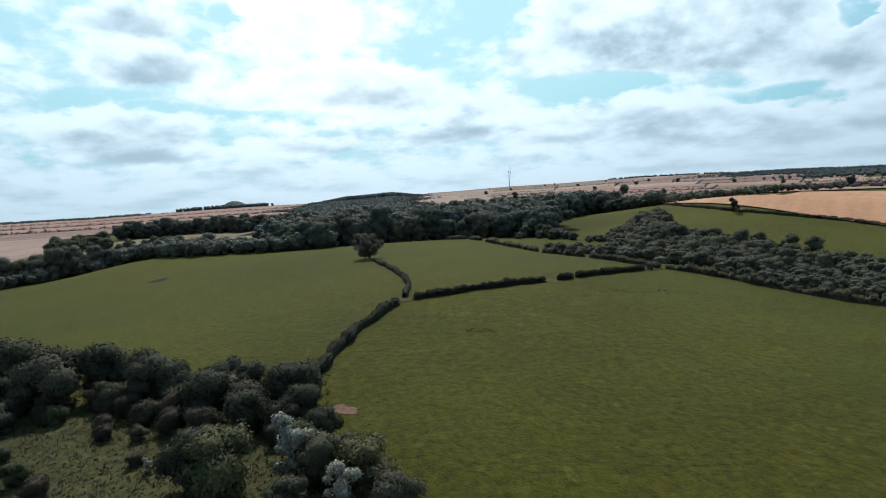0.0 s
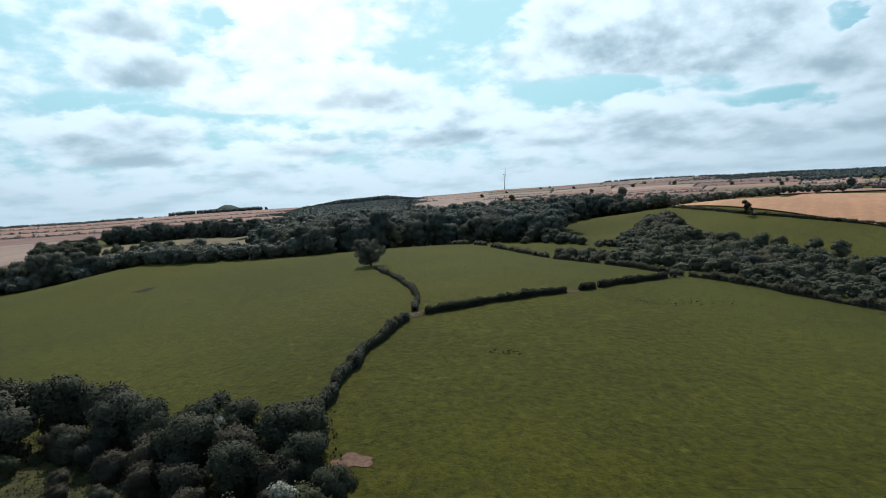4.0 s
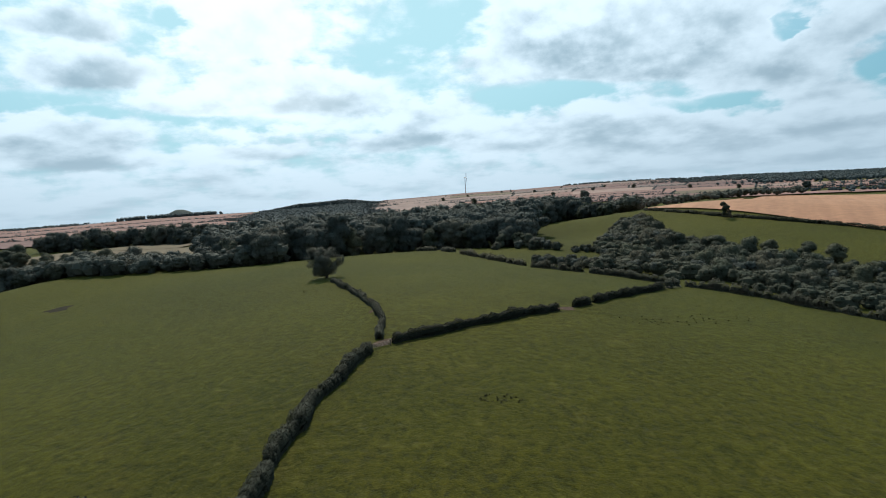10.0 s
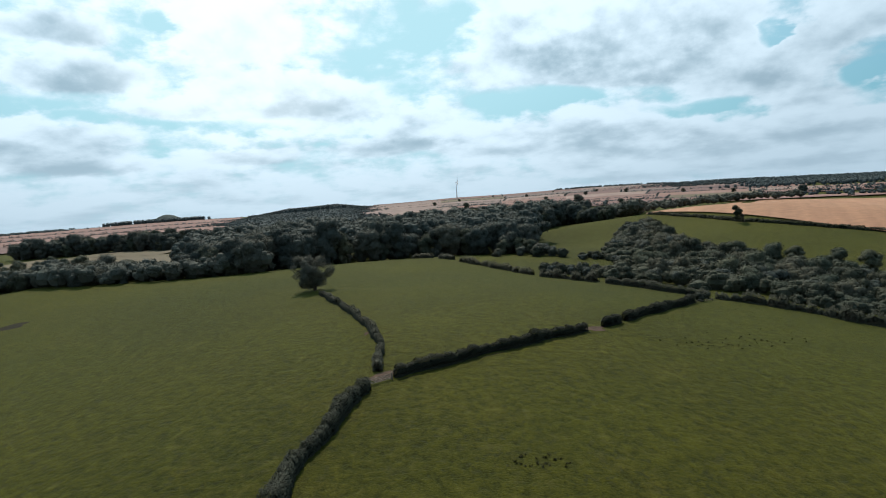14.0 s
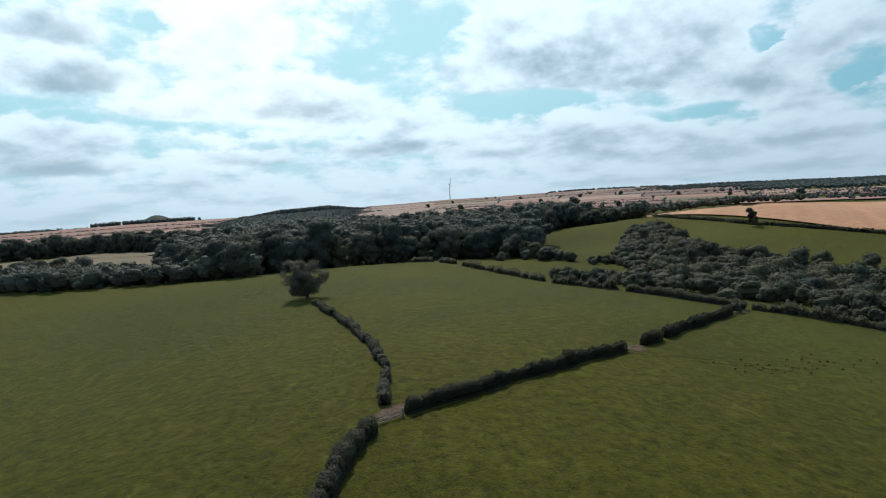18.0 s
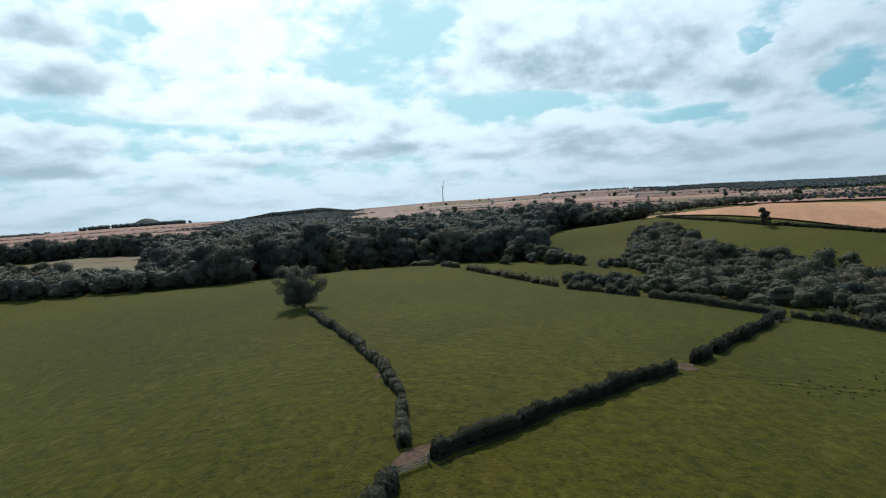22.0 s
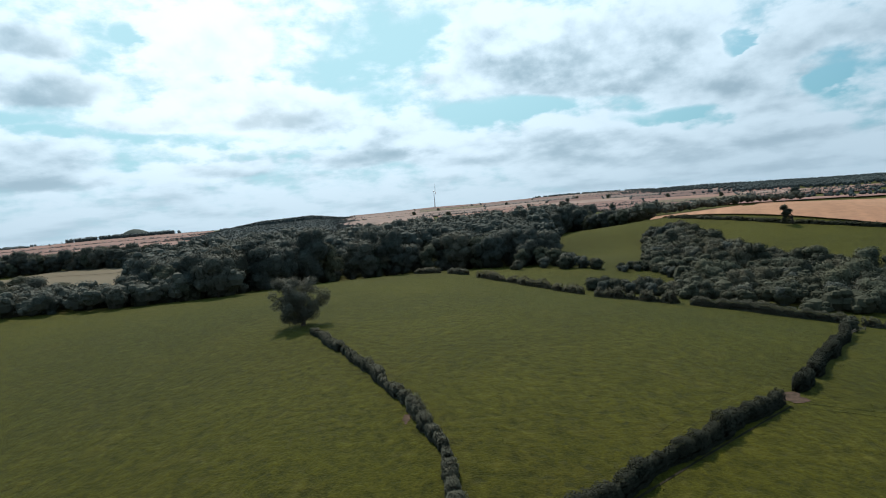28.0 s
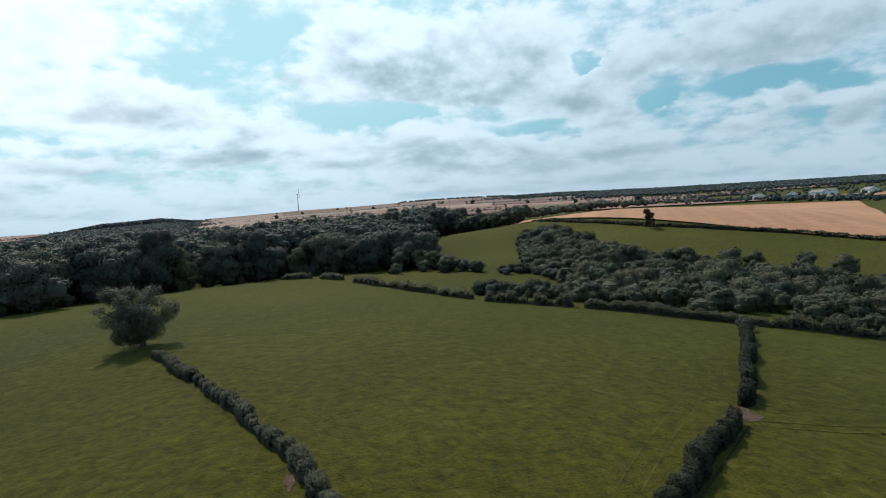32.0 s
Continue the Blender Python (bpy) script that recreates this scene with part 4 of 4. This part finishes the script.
# tree belt along the far edge of the pasture
joined_wood("pasture_belt", [(-48, 301), (-128, 300), (-165, 318), (-200, 324), (-262, 298), (-272, 312), (-208, 348), (-150, 352), (-95, 326)], 6.2, 7.6, 8.5, "dense scrub belt along the pasture edge", 2, LEAF_WOOD, 360, 0.5)
scatter([(-54, 302), (-128, 301), (-165, 319), (-200, 326), (-262, 299), (-272, 312), (-208, 346), (-150, 342), (-95, 318)], 9.0, [SHRUB_DARK, SHRUB, SHRUB_DARK], (1.2, 2.0), "tree belt along the pasture", 2)
for i, (x, y, s) in enumerate([(-80, 312, 1.0), (-92, 312, 0.85), (-70, 310, 1.1), (-60, 308, 0.9), (-76, 320, 1.2), (-66, 322, 1.25), (-104, 306, 0.55), (-122, 305, 0.6), (-88, 326, 1.15), (-118, 330, 0.8), (-132, 336, 0.95), (-160, 345, 0.9), (-186, 350, 0.85), (-205, 348, 0.95), (-222, 340, 1.0), (-236, 332, 0.9), (-250, 322, 1.0), (-262, 318, 1.05), (-100, 345, 1.0), (-280, 310, 1.1), (-240, 320, 1.2), (-231, 325, 1.35), (-222, 328, 1.1), (-212, 329, 1.3), (-203, 331, 1.0), (-250, 314, 1.25), (-194, 332, 1.1), (-228, 334, 1.45), (-245, 328, 1.4), (-210, 338, 1.3), (-262, 308, 1.2), (-184, 330, 0.9)]):
    plant([ELM, OAK, ASH][i % 3], x, y, s, i * 1.3, "tree belt along the pasture")
# rows of trees about the dry fields beyond
scatter([(-345, 628), (-320, 628), (-258, 648), (-206, 622), (-200, 640), (-255, 672), (-320, 655), (-350, 650)], 7.5, [ELM, OAK, ASH], (0.95, 1.4), "tree rows about the dry fields", 8)
scatter([(-285, 760), (-215, 735), (-210, 752), (-285, 780)], 11.0, [ELM, OAK], (1.0, 1.4), "tree rows about the dry fields", 9)
scatter([(-262, 470), (-215, 455), (-205, 478), (-245, 500)], 8.0, [SHRUB, SHRUB_DARK, ELM], (0.8, 1.2), "tree rows about the dry fields", 10)
scatter([(-330, 480), (-272, 450), (-262, 470), (-300, 540), (-340, 540)], 11.0, [SHRUB_DARK, ELM, SHRUB], (0.9, 1.4), "tree rows about the dry fields", 12)
# thicket in the dip
DIP = [(62, 246), (80, 228), (95, 214), (112, 203), (130, 200), (140, 214), (143, 236), (138, 256), (128, 284), (124, 320), (140, 385), (132, 398), (106, 352), (86, 308), (80, 272)]
joined_wood("thicket", DIP, 5.0, 4.2, 6.4, "tangled grey-green scrub filling the dip", 3, LEAF_SCRUB, 520, 0.26)
joined_wood("thicket", [(96, 211), (106, 192), (119, 172), (133, 151), (146, 160), (158, 178), (160, 204), (152, 222), (143, 234), (140, 212), (128, 201), (112, 204)], 5.0, 3.4, 6.2, "low tangled scrub between the thicket and a boundary hedge", 23, LEAF_SCRUB, 460, 0.26)
scatter(DIP, 9.2, [SHRUB, SHRUB_GREY, SHRUB_DARK, SHRUB, SHRUB_OLIVE], (0.9, 1.6), "thicket in the dip", 3, (0.8, 1.25))
scatter([(100, 292), (122, 288), (122, 318), (136, 376), (120, 360), (104, 318)], 7.5, [SHRUB_GREY, SHRUB, SHRUB_DARK], (1.5, 2.0), "thicket in the dip", 13)
scatter([(92, 232), (128, 216), (136, 240), (112, 262)], 7.5, [SHRUB_GREY, SHRUB, SHRUB_OLIVE, SHRUB_DARK], (1.3, 1.8), "thicket in the dip", 14)
scatter([(46, 264), (58, 250), (68, 250), (66, 266), (54, 276)], 4.5, [SHRUB, SHRUB_DARK, SHRUB_GREY], (0.65, 1.0), "thicket in the dip", 4)
scatter([(72, 306), (86, 298), (90, 306), (76, 315)], 3.6, [SHRUB, SHRUB_DARK], (0.45, 0.75), "thicket in the dip", 18)
scatter([(142, 196), (168, 178), (176, 200), (160, 222), (146, 230)], 6.5, [SHRUB, SHRUB_DARK, SHRUB_OLIVE], (0.5, 1.0), "thicket in the dip", 15)
for i, (x, y, s) in enumerate([(127, 278, 0.8), (139, 262, 0.7), (146, 250, 0.72), (141, 392, 0.6), (150, 240, 0.75)]):
    plant(ELM, x, y, s, i * 1.1, "thicket in the dip", stretch=0.9)
# belt of trees behind the corn field
scatter([(132, 520), (152, 464), (190, 570), (172, 602)], 7.0, [ELM, OAK], (0.65, 0.95), "trees behind the corn field", 19)
joined_wood("field_belt", [(156, 452), (164, 446), (262, 660), (434, 758), (500, 738), (505, 756), (438, 778), (252, 680), (190, 590)], 6.5, 10.0, 8.5, "dark belt of trees behind the corn field", 16, LEAF_WOOD, 110, 0.9)
joined_wood("field_belt", [(515, 440), (540, 480), (610, 650), (560, 820), (545, 820), (590, 650), (525, 500)], 10.0, 6.0, 7.0, "hedgerow scrub at the end of the corn field", 17, LEAF_HAZED, 60, 0.9)

# ---- far country ----
drape("dry_field", [(-345, 470), (-146, 436), (-160, 566), (-310, 610)], FALLOW, "pale dry grass field beyond the tree belt", "field", 0.5, (24, 16))
drape("dry_field", [(-285, 602), (-196, 572), (-176, 745), (-238, 750)], FALLOW, "pale dry grass field between tree rows", "field", 0.6, (16, 20))
rng = random.Random(5)
seed = 100
KINDS = [(STUBBLE, "pinkish stubble field on the far slope"), (STUBBLE, "pinkish stubble field on the far slope"), (STUBBLE, "pinkish stubble field on the far slope"), (PLOUGH, "brown ploughed field on the far slope"), (FALLOW, "dull dry grass field on the far slope"), (STUBBLE, "pinkish stubble field on the far slope")]
for r0, r1, a0, a1, step in ((930, 1080, 12.5, 30, 8), (1080, 1260, 9, 42, 9), (1260, 1480, 7, 46, 8), (1480, 1760, 5, 37, 9), (1760, 2100, 2, 33, 8), (2100, 2500, 0, 34, 9), (2500, 2960, -1, 26, 10)):
    a = a0
    while a < a1 - 1:
        b = min(a + step * rng.uniform(0.6, 1.3), a1)
        mat, label = rng.choice(KINDS)
        sector("stubble_field", a, b, r0, r1, mat, label, rng.uniform(0, 0.3))
        if rng.random() < 0.95:
            seed += 1
            far_hedge(a, r0, b, r0 + rng.uniform(-20, 30), seed, rng.uniform(2.5, 4.5))
        if rng.random() < 0.75:
            seed += 1
            far_hedge(b, r0, b + rng.uniform(-0.3, 0.3), r1, seed, rng.uniform(2.5, 4.0))
        for _ in range(rng.choice((0, 0, 1, 1))):
            q, rr = radians(rng.uniform(a, b)), r0 + rng.uniform(-6, 6)
            plant(rng.choice((OAK, ELM)), -8 + rr * math.sin(q), 60 + rr * math.cos(q), rng.uniform(0.9, 1.4), rng.uniform(0, 6), "far hedgerow trees")
        a = b
sector("stubble_field", 26, 41, 850, 935, STUBBLE, "pinkish stubble field beyond the corn", 0.2)
sector("green_field", 6.5, 13, 890, 1080, FARGREEN, "pale green field above the wood", 0.4)
sector("moor_field", -3.5, 6.5, 760, 1480, PLOUGH, "brown dusty field above the wood", 0.5)
sector("moor_field", -3, 5.5, 1480, 2700, PLOUGH, "brown dusty field under the ridge", 0.5)
for r0, r1, a0, a1 in ((820, 1120, -46, -18), (1120, 1480, -46, -14), (1480, 1980, -44, -14), (1980, 2700, -42, -13)):
    sector("stubble_field", a0, a1, r0, r1, STUBBLE, "broad pinkish stubble field", 0.2)
    seed += 1
    far_hedge(a0, r1, a1, r1 - 60, seed, 4.2)
sector("stubble_field", -47, -33.5, 480, 820, PLOUGH, "reddish bare field beyond the tree belt", 0.1)
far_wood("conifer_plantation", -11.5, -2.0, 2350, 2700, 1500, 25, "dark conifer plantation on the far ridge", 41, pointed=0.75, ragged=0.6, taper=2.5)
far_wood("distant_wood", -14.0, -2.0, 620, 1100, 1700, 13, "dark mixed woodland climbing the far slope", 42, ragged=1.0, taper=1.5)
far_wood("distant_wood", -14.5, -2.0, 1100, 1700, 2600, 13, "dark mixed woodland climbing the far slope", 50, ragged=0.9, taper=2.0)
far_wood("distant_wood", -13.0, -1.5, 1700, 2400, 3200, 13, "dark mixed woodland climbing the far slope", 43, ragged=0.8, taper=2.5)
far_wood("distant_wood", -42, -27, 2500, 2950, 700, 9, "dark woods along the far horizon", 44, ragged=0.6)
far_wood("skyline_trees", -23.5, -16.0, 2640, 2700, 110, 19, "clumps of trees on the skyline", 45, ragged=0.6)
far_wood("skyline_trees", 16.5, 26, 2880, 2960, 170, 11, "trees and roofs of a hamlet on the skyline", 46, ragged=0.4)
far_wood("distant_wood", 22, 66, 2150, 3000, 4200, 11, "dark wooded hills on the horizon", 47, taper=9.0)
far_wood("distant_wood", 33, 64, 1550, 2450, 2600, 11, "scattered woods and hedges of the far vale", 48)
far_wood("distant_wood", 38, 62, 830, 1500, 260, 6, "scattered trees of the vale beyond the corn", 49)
for a0, a1, r0, r1, mat in ((40, 47, 830, 930, STUBBLE), (48, 55, 800, 900, STRAW), (55, 62, 900, 1050, STUBBLE), (44, 52, 1500, 1700, STUBBLE), (52, 58, 2000, 2400, STUBBLE), (38, 44, 1300, 1450, STUBBLE)):
    sector("stubble_field", a0, a1, r0, r1, mat, "pale stubble field in the far vale", 0.4)


def knoll(x, y, wide, high):
    """A steep wooded knob on the skyline."""
    a, r = np.meshgrid(np.linspace(0, 2 * math.pi, 25)[:-1], np.linspace(0, 1, 9))
    px, py = x + r * np.cos(a) * wide, y + r * np.sin(a) * wide
    z = ground(px, py) - 2 + high * (1 - r ** 2.0) * (1 + r * (0.16 * np.sin(a * 3 + 0.6) - 0.20 * np.cos(a)))
    faces = [(j * 24 + i, j * 24 + (i + 1) % 24, (j + 1) * 24 + (i + 1) % 24, (j + 1) * 24 + i) for j in range(8) for i in range(24)]
    return tagged(new("knoll", mesh_of("knoll", list(zip(px.ravel().tolist(), py.ravel().tolist(), z.ravel().tolist())), faces, HEATH, smooth=True)), "steep dark heathy knoll on the skyline", "hill", kind="structure")


knoll(-905, 2640, 70, 34)


def barn(x, y, turn, length, label):
    root = tagged(new("barn"), label, "barn", "far farm buildings")
    root.matrix_basis = pose(x, y, gz(x, y), 0, 0, turn)
    l, w, h = length / 2, 6.0, 4.5
    part("walls", mesh_of("walls", [(-l, -w, -1), (l, -w, -1), (l, w, -1), (-l, w, -1), (-l, -w, h), (l, -w, h), (l, w, h), (-l, w, h), (-l, 0, h + 3), (l, 0, h + 3)],
                          [(0, 1, 5, 4), (2, 3, 7, 6), (1, 2, 6, 9, 5), (3, 0, 4, 8, 7), (3, 2, 1, 0)], WHITE), root)
    for s in (-1, 1):
        part("roof", mesh_of("roof", [(-l - 0.4, s * (w + 0.5), h - 0.2), (l + 0.4, s * (w + 0.5), h - 0.2), (l + 0.4, 0, h + 3.1), (-l - 0.4, 0, h + 3.1), (-l - 0.4, s * (w + 0.5), h), (l + 0.4, s * (w + 0.5), h), (l + 0.4, 0, h + 3.3), (-l - 0.4, 0, h + 3.3)],
                             [(0, 1, 2, 3), (4, 5, 6, 7), (0, 1, 5, 4), (2, 3, 7, 6), (1, 2, 6, 5), (3, 0, 4, 7)], ROOF), root)
    return root


for x, y, turn, length, label in ((640, 700, 30, 46, "long pale farm shed in the vale"), (690, 690, 35, 24, "slate-roofed white farm building"), (722, 676, 80, 22, "slate-roofed white farm building"), (760, 690, 20, 30, "pale farm shed in the vale"), (750, 630, 60, 20, "slate-roofed white farm building")):
    barn(x, y, turn, length, label)

# clipped bushes where the hedges meet
plant(make_tree("bush", 36, 2.4, 3.4, 0.10, LEAF_THORN_PALE, 0.16, 420, 9, "dark rounded thorn bush where two hedges meet", "bush", low=0.03, lobe=1.1), 70.2, 202.6, 1.0, 0.4)
plant(make_tree("bush", 37, 2.2, 3.0, 0.10, LEAF_THORN_PALE, 0.16, 420, 9, "low clipped thorn bush beside a boundary hedge", "bush", low=0.03, lobe=1.1), 74.6, 207.2, 1.0, 1.4)
# the lone tree at the hedge's end
plant(make_tree("lone_tree", 23, 9.8, 12.8, 0.40, LEAF_ASH, 0.17, 430, 58, "lone ash tree with a loose grey-green crown", low=0.13, lobe=0.38, lean=-0.16), -28.2, 227.6, 1.0, 0.0, label="lone ash tree with a loose grey-green crown at a hedge end")
# leaning tree at the corn field's edge
plant(make_tree("hedgerow_tree", 22, 9.0, 6.5, 0.35, LEAF_DARK, 0.40, 110, 12, "dark hedgerow oak leaning over the corn field", low=0.2, lobe=0.7, lean=-0.55), 172.5, 345, 1.0, 0.0)

# bushes at the near corner
THORN = make_tree("bush", 31, 6.5, 6.4, 0.16, LEAF_DARK, 0.20, 420, 15, "dense dark blackthorn bush", "bush", low=0.05, lobe=0.95)
SALLOW = make_tree("bush", 32, 6.0, 6.2, 0.16, LEAF_SALLOW, 0.20, 420, 15, "rounded grey-green sallow bush", "bush", low=0.05, lobe=0.95)
ALDER = make_tree("bush", 33, 5.6, 6.0, 0.16, LEAF_OLIVE, 0.20, 420, 15, "broad rounded olive-green bush", "bush", low=0.05, lobe=0.95)
BRAMBLE = make_tree("bush", 35, 4.8, 6.6, 0.14, LEAF_RUST, 0.20, 300, 14, "dark brownish tangle of bramble and elder", "bush", low=0.04, lobe=1.0)
WHITEBEAM = make_tree("bush", 34, 6.4, 4.6, 0.14, LEAF_SILVER, 0.20, 300, 18, "bush with silvery white-backed leaves", "bush", low=0.1, lobe=0.6)
for i, (x, y, s, kind) in enumerate([
        (-76, 99, 1.5, THORN), (-69, 96, 1.45, THORN), (-63, 98, 1.0, THORN), (-58.5, 88, 1.5, SALLOW), (-64, 88, 1.0, SALLOW), (-53.5, 91.5, 1.3, THORN), (-47.5, 92.5, 0.75, THORN),
        (-43, 87, 1.3, SALLOW), (-39.5, 84, 1.05, THORN), (-36.5, 90, 0.6, SALLOW), (-32.5, 86.5, 0.95, SALLOW), (-28.5, 84.5, 0.9, THORN), (-24.5, 85.5, 0.8, SALLOW),
        (-36.5, 79, 1.0, BRAMBLE), (-31.5, 77.5, 1.1, THORN), (-26.5, 77.5, 1.15, BRAMBLE), (-22, 79, 1.05, THORN), (-19.6, 80.5, 1.05, THORN), (-18.8, 75, 0.85, THORN), (-31, 73, 0.85, BRAMBLE), (-25.5, 72.5, 0.9, THORN), (-21.0, 73, 0.85, BRAMBLE),
        (-29.2, 82, 0.75, WHITEBEAM), (-23.4, 80.6, 0.8, WHITEBEAM),
        (-15.2, 69.5, 0.7, THORN), (-17.3, 66.5, 0.75, ALDER), (-16.9, 62.0, 1.15, WHITEBEAM), (-14.2, 60.8, 0.9, SALLOW),
        (-23.8, 58.2, 1.3, ALDER), (-26.4, 60.5, 1.0, THORN), (-25.0, 59.4, 0.8, WHITEBEAM), (-11.8, 62.0, 0.85, ALDER), (-9.0, 58.0, 1.05, ALDER), (-6.2, 55.0, 0.8, SALLOW), (-10.6, 54.6, 0.95, WHITEBEAM), (-16.0, 55.5, 0.6, SALLOW),
        (-61, 80.5, 0.75, SALLOW), (-67, 82, 0.8, ALDER), (-55, 82, 0.5, ALDER), (-43.5, 61.0, 0.55, BRAMBLE), (-48, 64, 0.5, ALDER), (-33.6, 64.5, 0.32, WHITEBEAM), (-36, 66.5, 0.35, BRAMBLE), (-46, 78, 0.45, BRAMBLE), (-39, 73.5, 0.35, SALLOW), (-54, 70, 0.4, SALLOW),
        (-44.5, 82, 0.75, BRAMBLE), (-40.5, 78.5, 0.7, BRAMBLE), (-48.5, 85, 0.75, SALLOW), (-51.5, 86.5, 0.7, BRAMBLE), (-35.5, 75, 0.75, BRAMBLE), (-29, 69.8, 0.6, BRAMBLE), (-57, 82.5, 0.6, BRAMBLE), (-20.5, 70.0, 0.6, BRAMBLE), (-44, 74.5, 0.45, BRAMBLE), (-60.5, 76, 0.5, BRAMBLE)]):
    plant(kind, x, y, s, i * 1.7, "bushes at the near corner")

# ---- wind turbine ----
def wind_turbine(x, y, hub):
    root = tagged(new("wind_turbine"), "slender white three-bladed wind turbine on the far ridge", "wind turbine")
    root.location = (x, y, gz(x, y) - 1)
    root.rotation_euler = (0, 0, radians(78))
    part("tower", mesh_of("tower", *tube([(0, 0, 0), (0, 0, hub * 0.5), (0, 0, hub)], [2.6, 2.0, 1.4], 12), WHITE, smooth=True), root)
    part("nacelle", mesh_of("nacelle", *tube([(0, -5, hub + 1), (0, -3, hub + 1), (0, 4, hub + 1)], [1.0, 2.0, 1.8], 8), WHITE, smooth=True), root)
    rotor = part("hub", mesh_of("hub", *tube([(0, -7, hub + 1), (0, -6, hub + 1), (0, -5, hub + 1)], [0.4, 1.3, 1.5], 8), WHITE, smooth=True), root)
    for a in (88, 208, 328):
        c, s = math.cos(radians(a)), math.sin(radians(a))
        part("blade", mesh_of("blade", *tube([(c * t * hub * 0.42, -6, hub + 1 + s * t * hub * 0.42) for t in (0.03, 0.2, 0.6, 1.0)], [0.9, 1.3, 0.8, 0.2], 6), WHITE, smooth=True), rotor)
    return root


wind_turbine(324, 2750, 78)


# ---- gate and rails ----
def bar(p, q, w, h):
    """A sawn rail from p to q."""
    p, q = Vector(p), Vector(q)
    side = (q - p).cross(Vector((0, 0, 1))).normalized() * w / 2
    up = Vector((0, 0, h / 2))
    verts = [tuple(e + s * side + u * up) for e in (p, q) for s, u in ((-1, -1), (1, -1), (1, 1), (-1, 1))]
    return verts, [(0, 1, 2, 3), (7, 6, 5, 4), (0, 4, 5, 1), (1, 5, 6, 2), (2, 6, 7, 3), (3, 7, 4, 0)]


def field_gate(a, b):
    root = tagged(new("field_gate"), "weathered grey timber four-bar field gate, closed", "gate")
    for x, y in (a, b):
        part("post", mesh_of("post", *tube([(x, y, gz(x, y) - 0.3), (x, y, gz(x, y) + 0.8), (x, y, gz(x, y) + 1.1)], [0.12, 0.11, 0.10], 8), TIMBER, smooth=True), root)
    za, zb = gz(*a), gz(*b)
    for h in (0.18, 0.36, 0.56, 0.80):
        part("rail", mesh_of("rail", *bar((*a, za + h), (*b, zb + h), 0.04, 0.07), TIMBER), root)
    part("brace", mesh_of("brace", *bar((*a, za + 0.2), (*b, zb + 0.86), 0.035, 0.07), TIMBER), root)
    return root


field_gate((-11.35, 141.1), (-7.95, 143.0))


def rail_fence(points, label, wood):
    root = tagged(new("rail_fence"), label, "fence")
    pts = [Vector((x, y, gz(x, y))) for x, y in points]
    for p in pts:
        part("post", mesh_of("post", *tube([(p.x, p.y, p.z - 0.3), (p.x, p.y, p.z + 0.5), (p.x, p.y, p.z + 0.75)], [0.08, 0.075, 0.07], 7), wood, smooth=True), root)
    for p, q in zip(pts, pts[1:]):
        for h in (0.3, 0.6):
            part("rail", mesh_of("rail", *bar((p.x, p.y, p.z + h), (q.x, q.y, q.z + h), 0.06, 0.10), wood), root)
    return root


rail_fence([(67.5, 199.2), (69.6, 200.8), (71.8, 202.2), (74, 203.4)], "short pale timber rail fence in a field corner", TIMBER)

# ---- grass and weeds ----
rs = np.random.default_rng(77)
spread = np.stack([rs.uniform(-75, 95, 26000), 62 + 190 * rs.random(26000) ** 1.3], 1)
patchy = np.sin(spread[:, 0] * 0.21 + np.sin(spread[:, 1] * 0.13) * 2) + np.sin(spread[:, 1] * 0.33 + spread[:, 0] * 0.11) + rs.normal(0, 0.9, len(spread))
tussocks("grass_tussocks", spread[patchy > 1.5], 3, 0.10, BLADE, "short tussocks of pasture grass", "grass", 1)
clumps = np.concatenate([rs.normal((5.5, 118.0), (2.2, 0.9), (26, 2)), rs.normal((47, 158), (5.0, 1.6), (22, 2)), rs.normal((60, 163), (5.0, 2.0), (18, 2))])
tussocks("weeds", clumps, 12, 0.16, BLADE_DARK, "clumps of dark thistles and docks", "weeds", 3)
meadow = np.stack([rs.uniform(-92, -8, 9000), rs.uniform(40, 96, 9000)], 1)
meadow = meadow[meadow[:, 0] < -9 - 0.22 * (meadow[:, 1] - 40)]
tussocks("meadow_grass", meadow, 9, 0.19, BLADE_DRY, "tall dry meadow grasses and rushes", "grass", 4)
tussocks("meadow_grass", meadow[::2] + 1.3, 9, 0.22, BLADE_DARK, "tall green meadow grasses", "grass", 5)
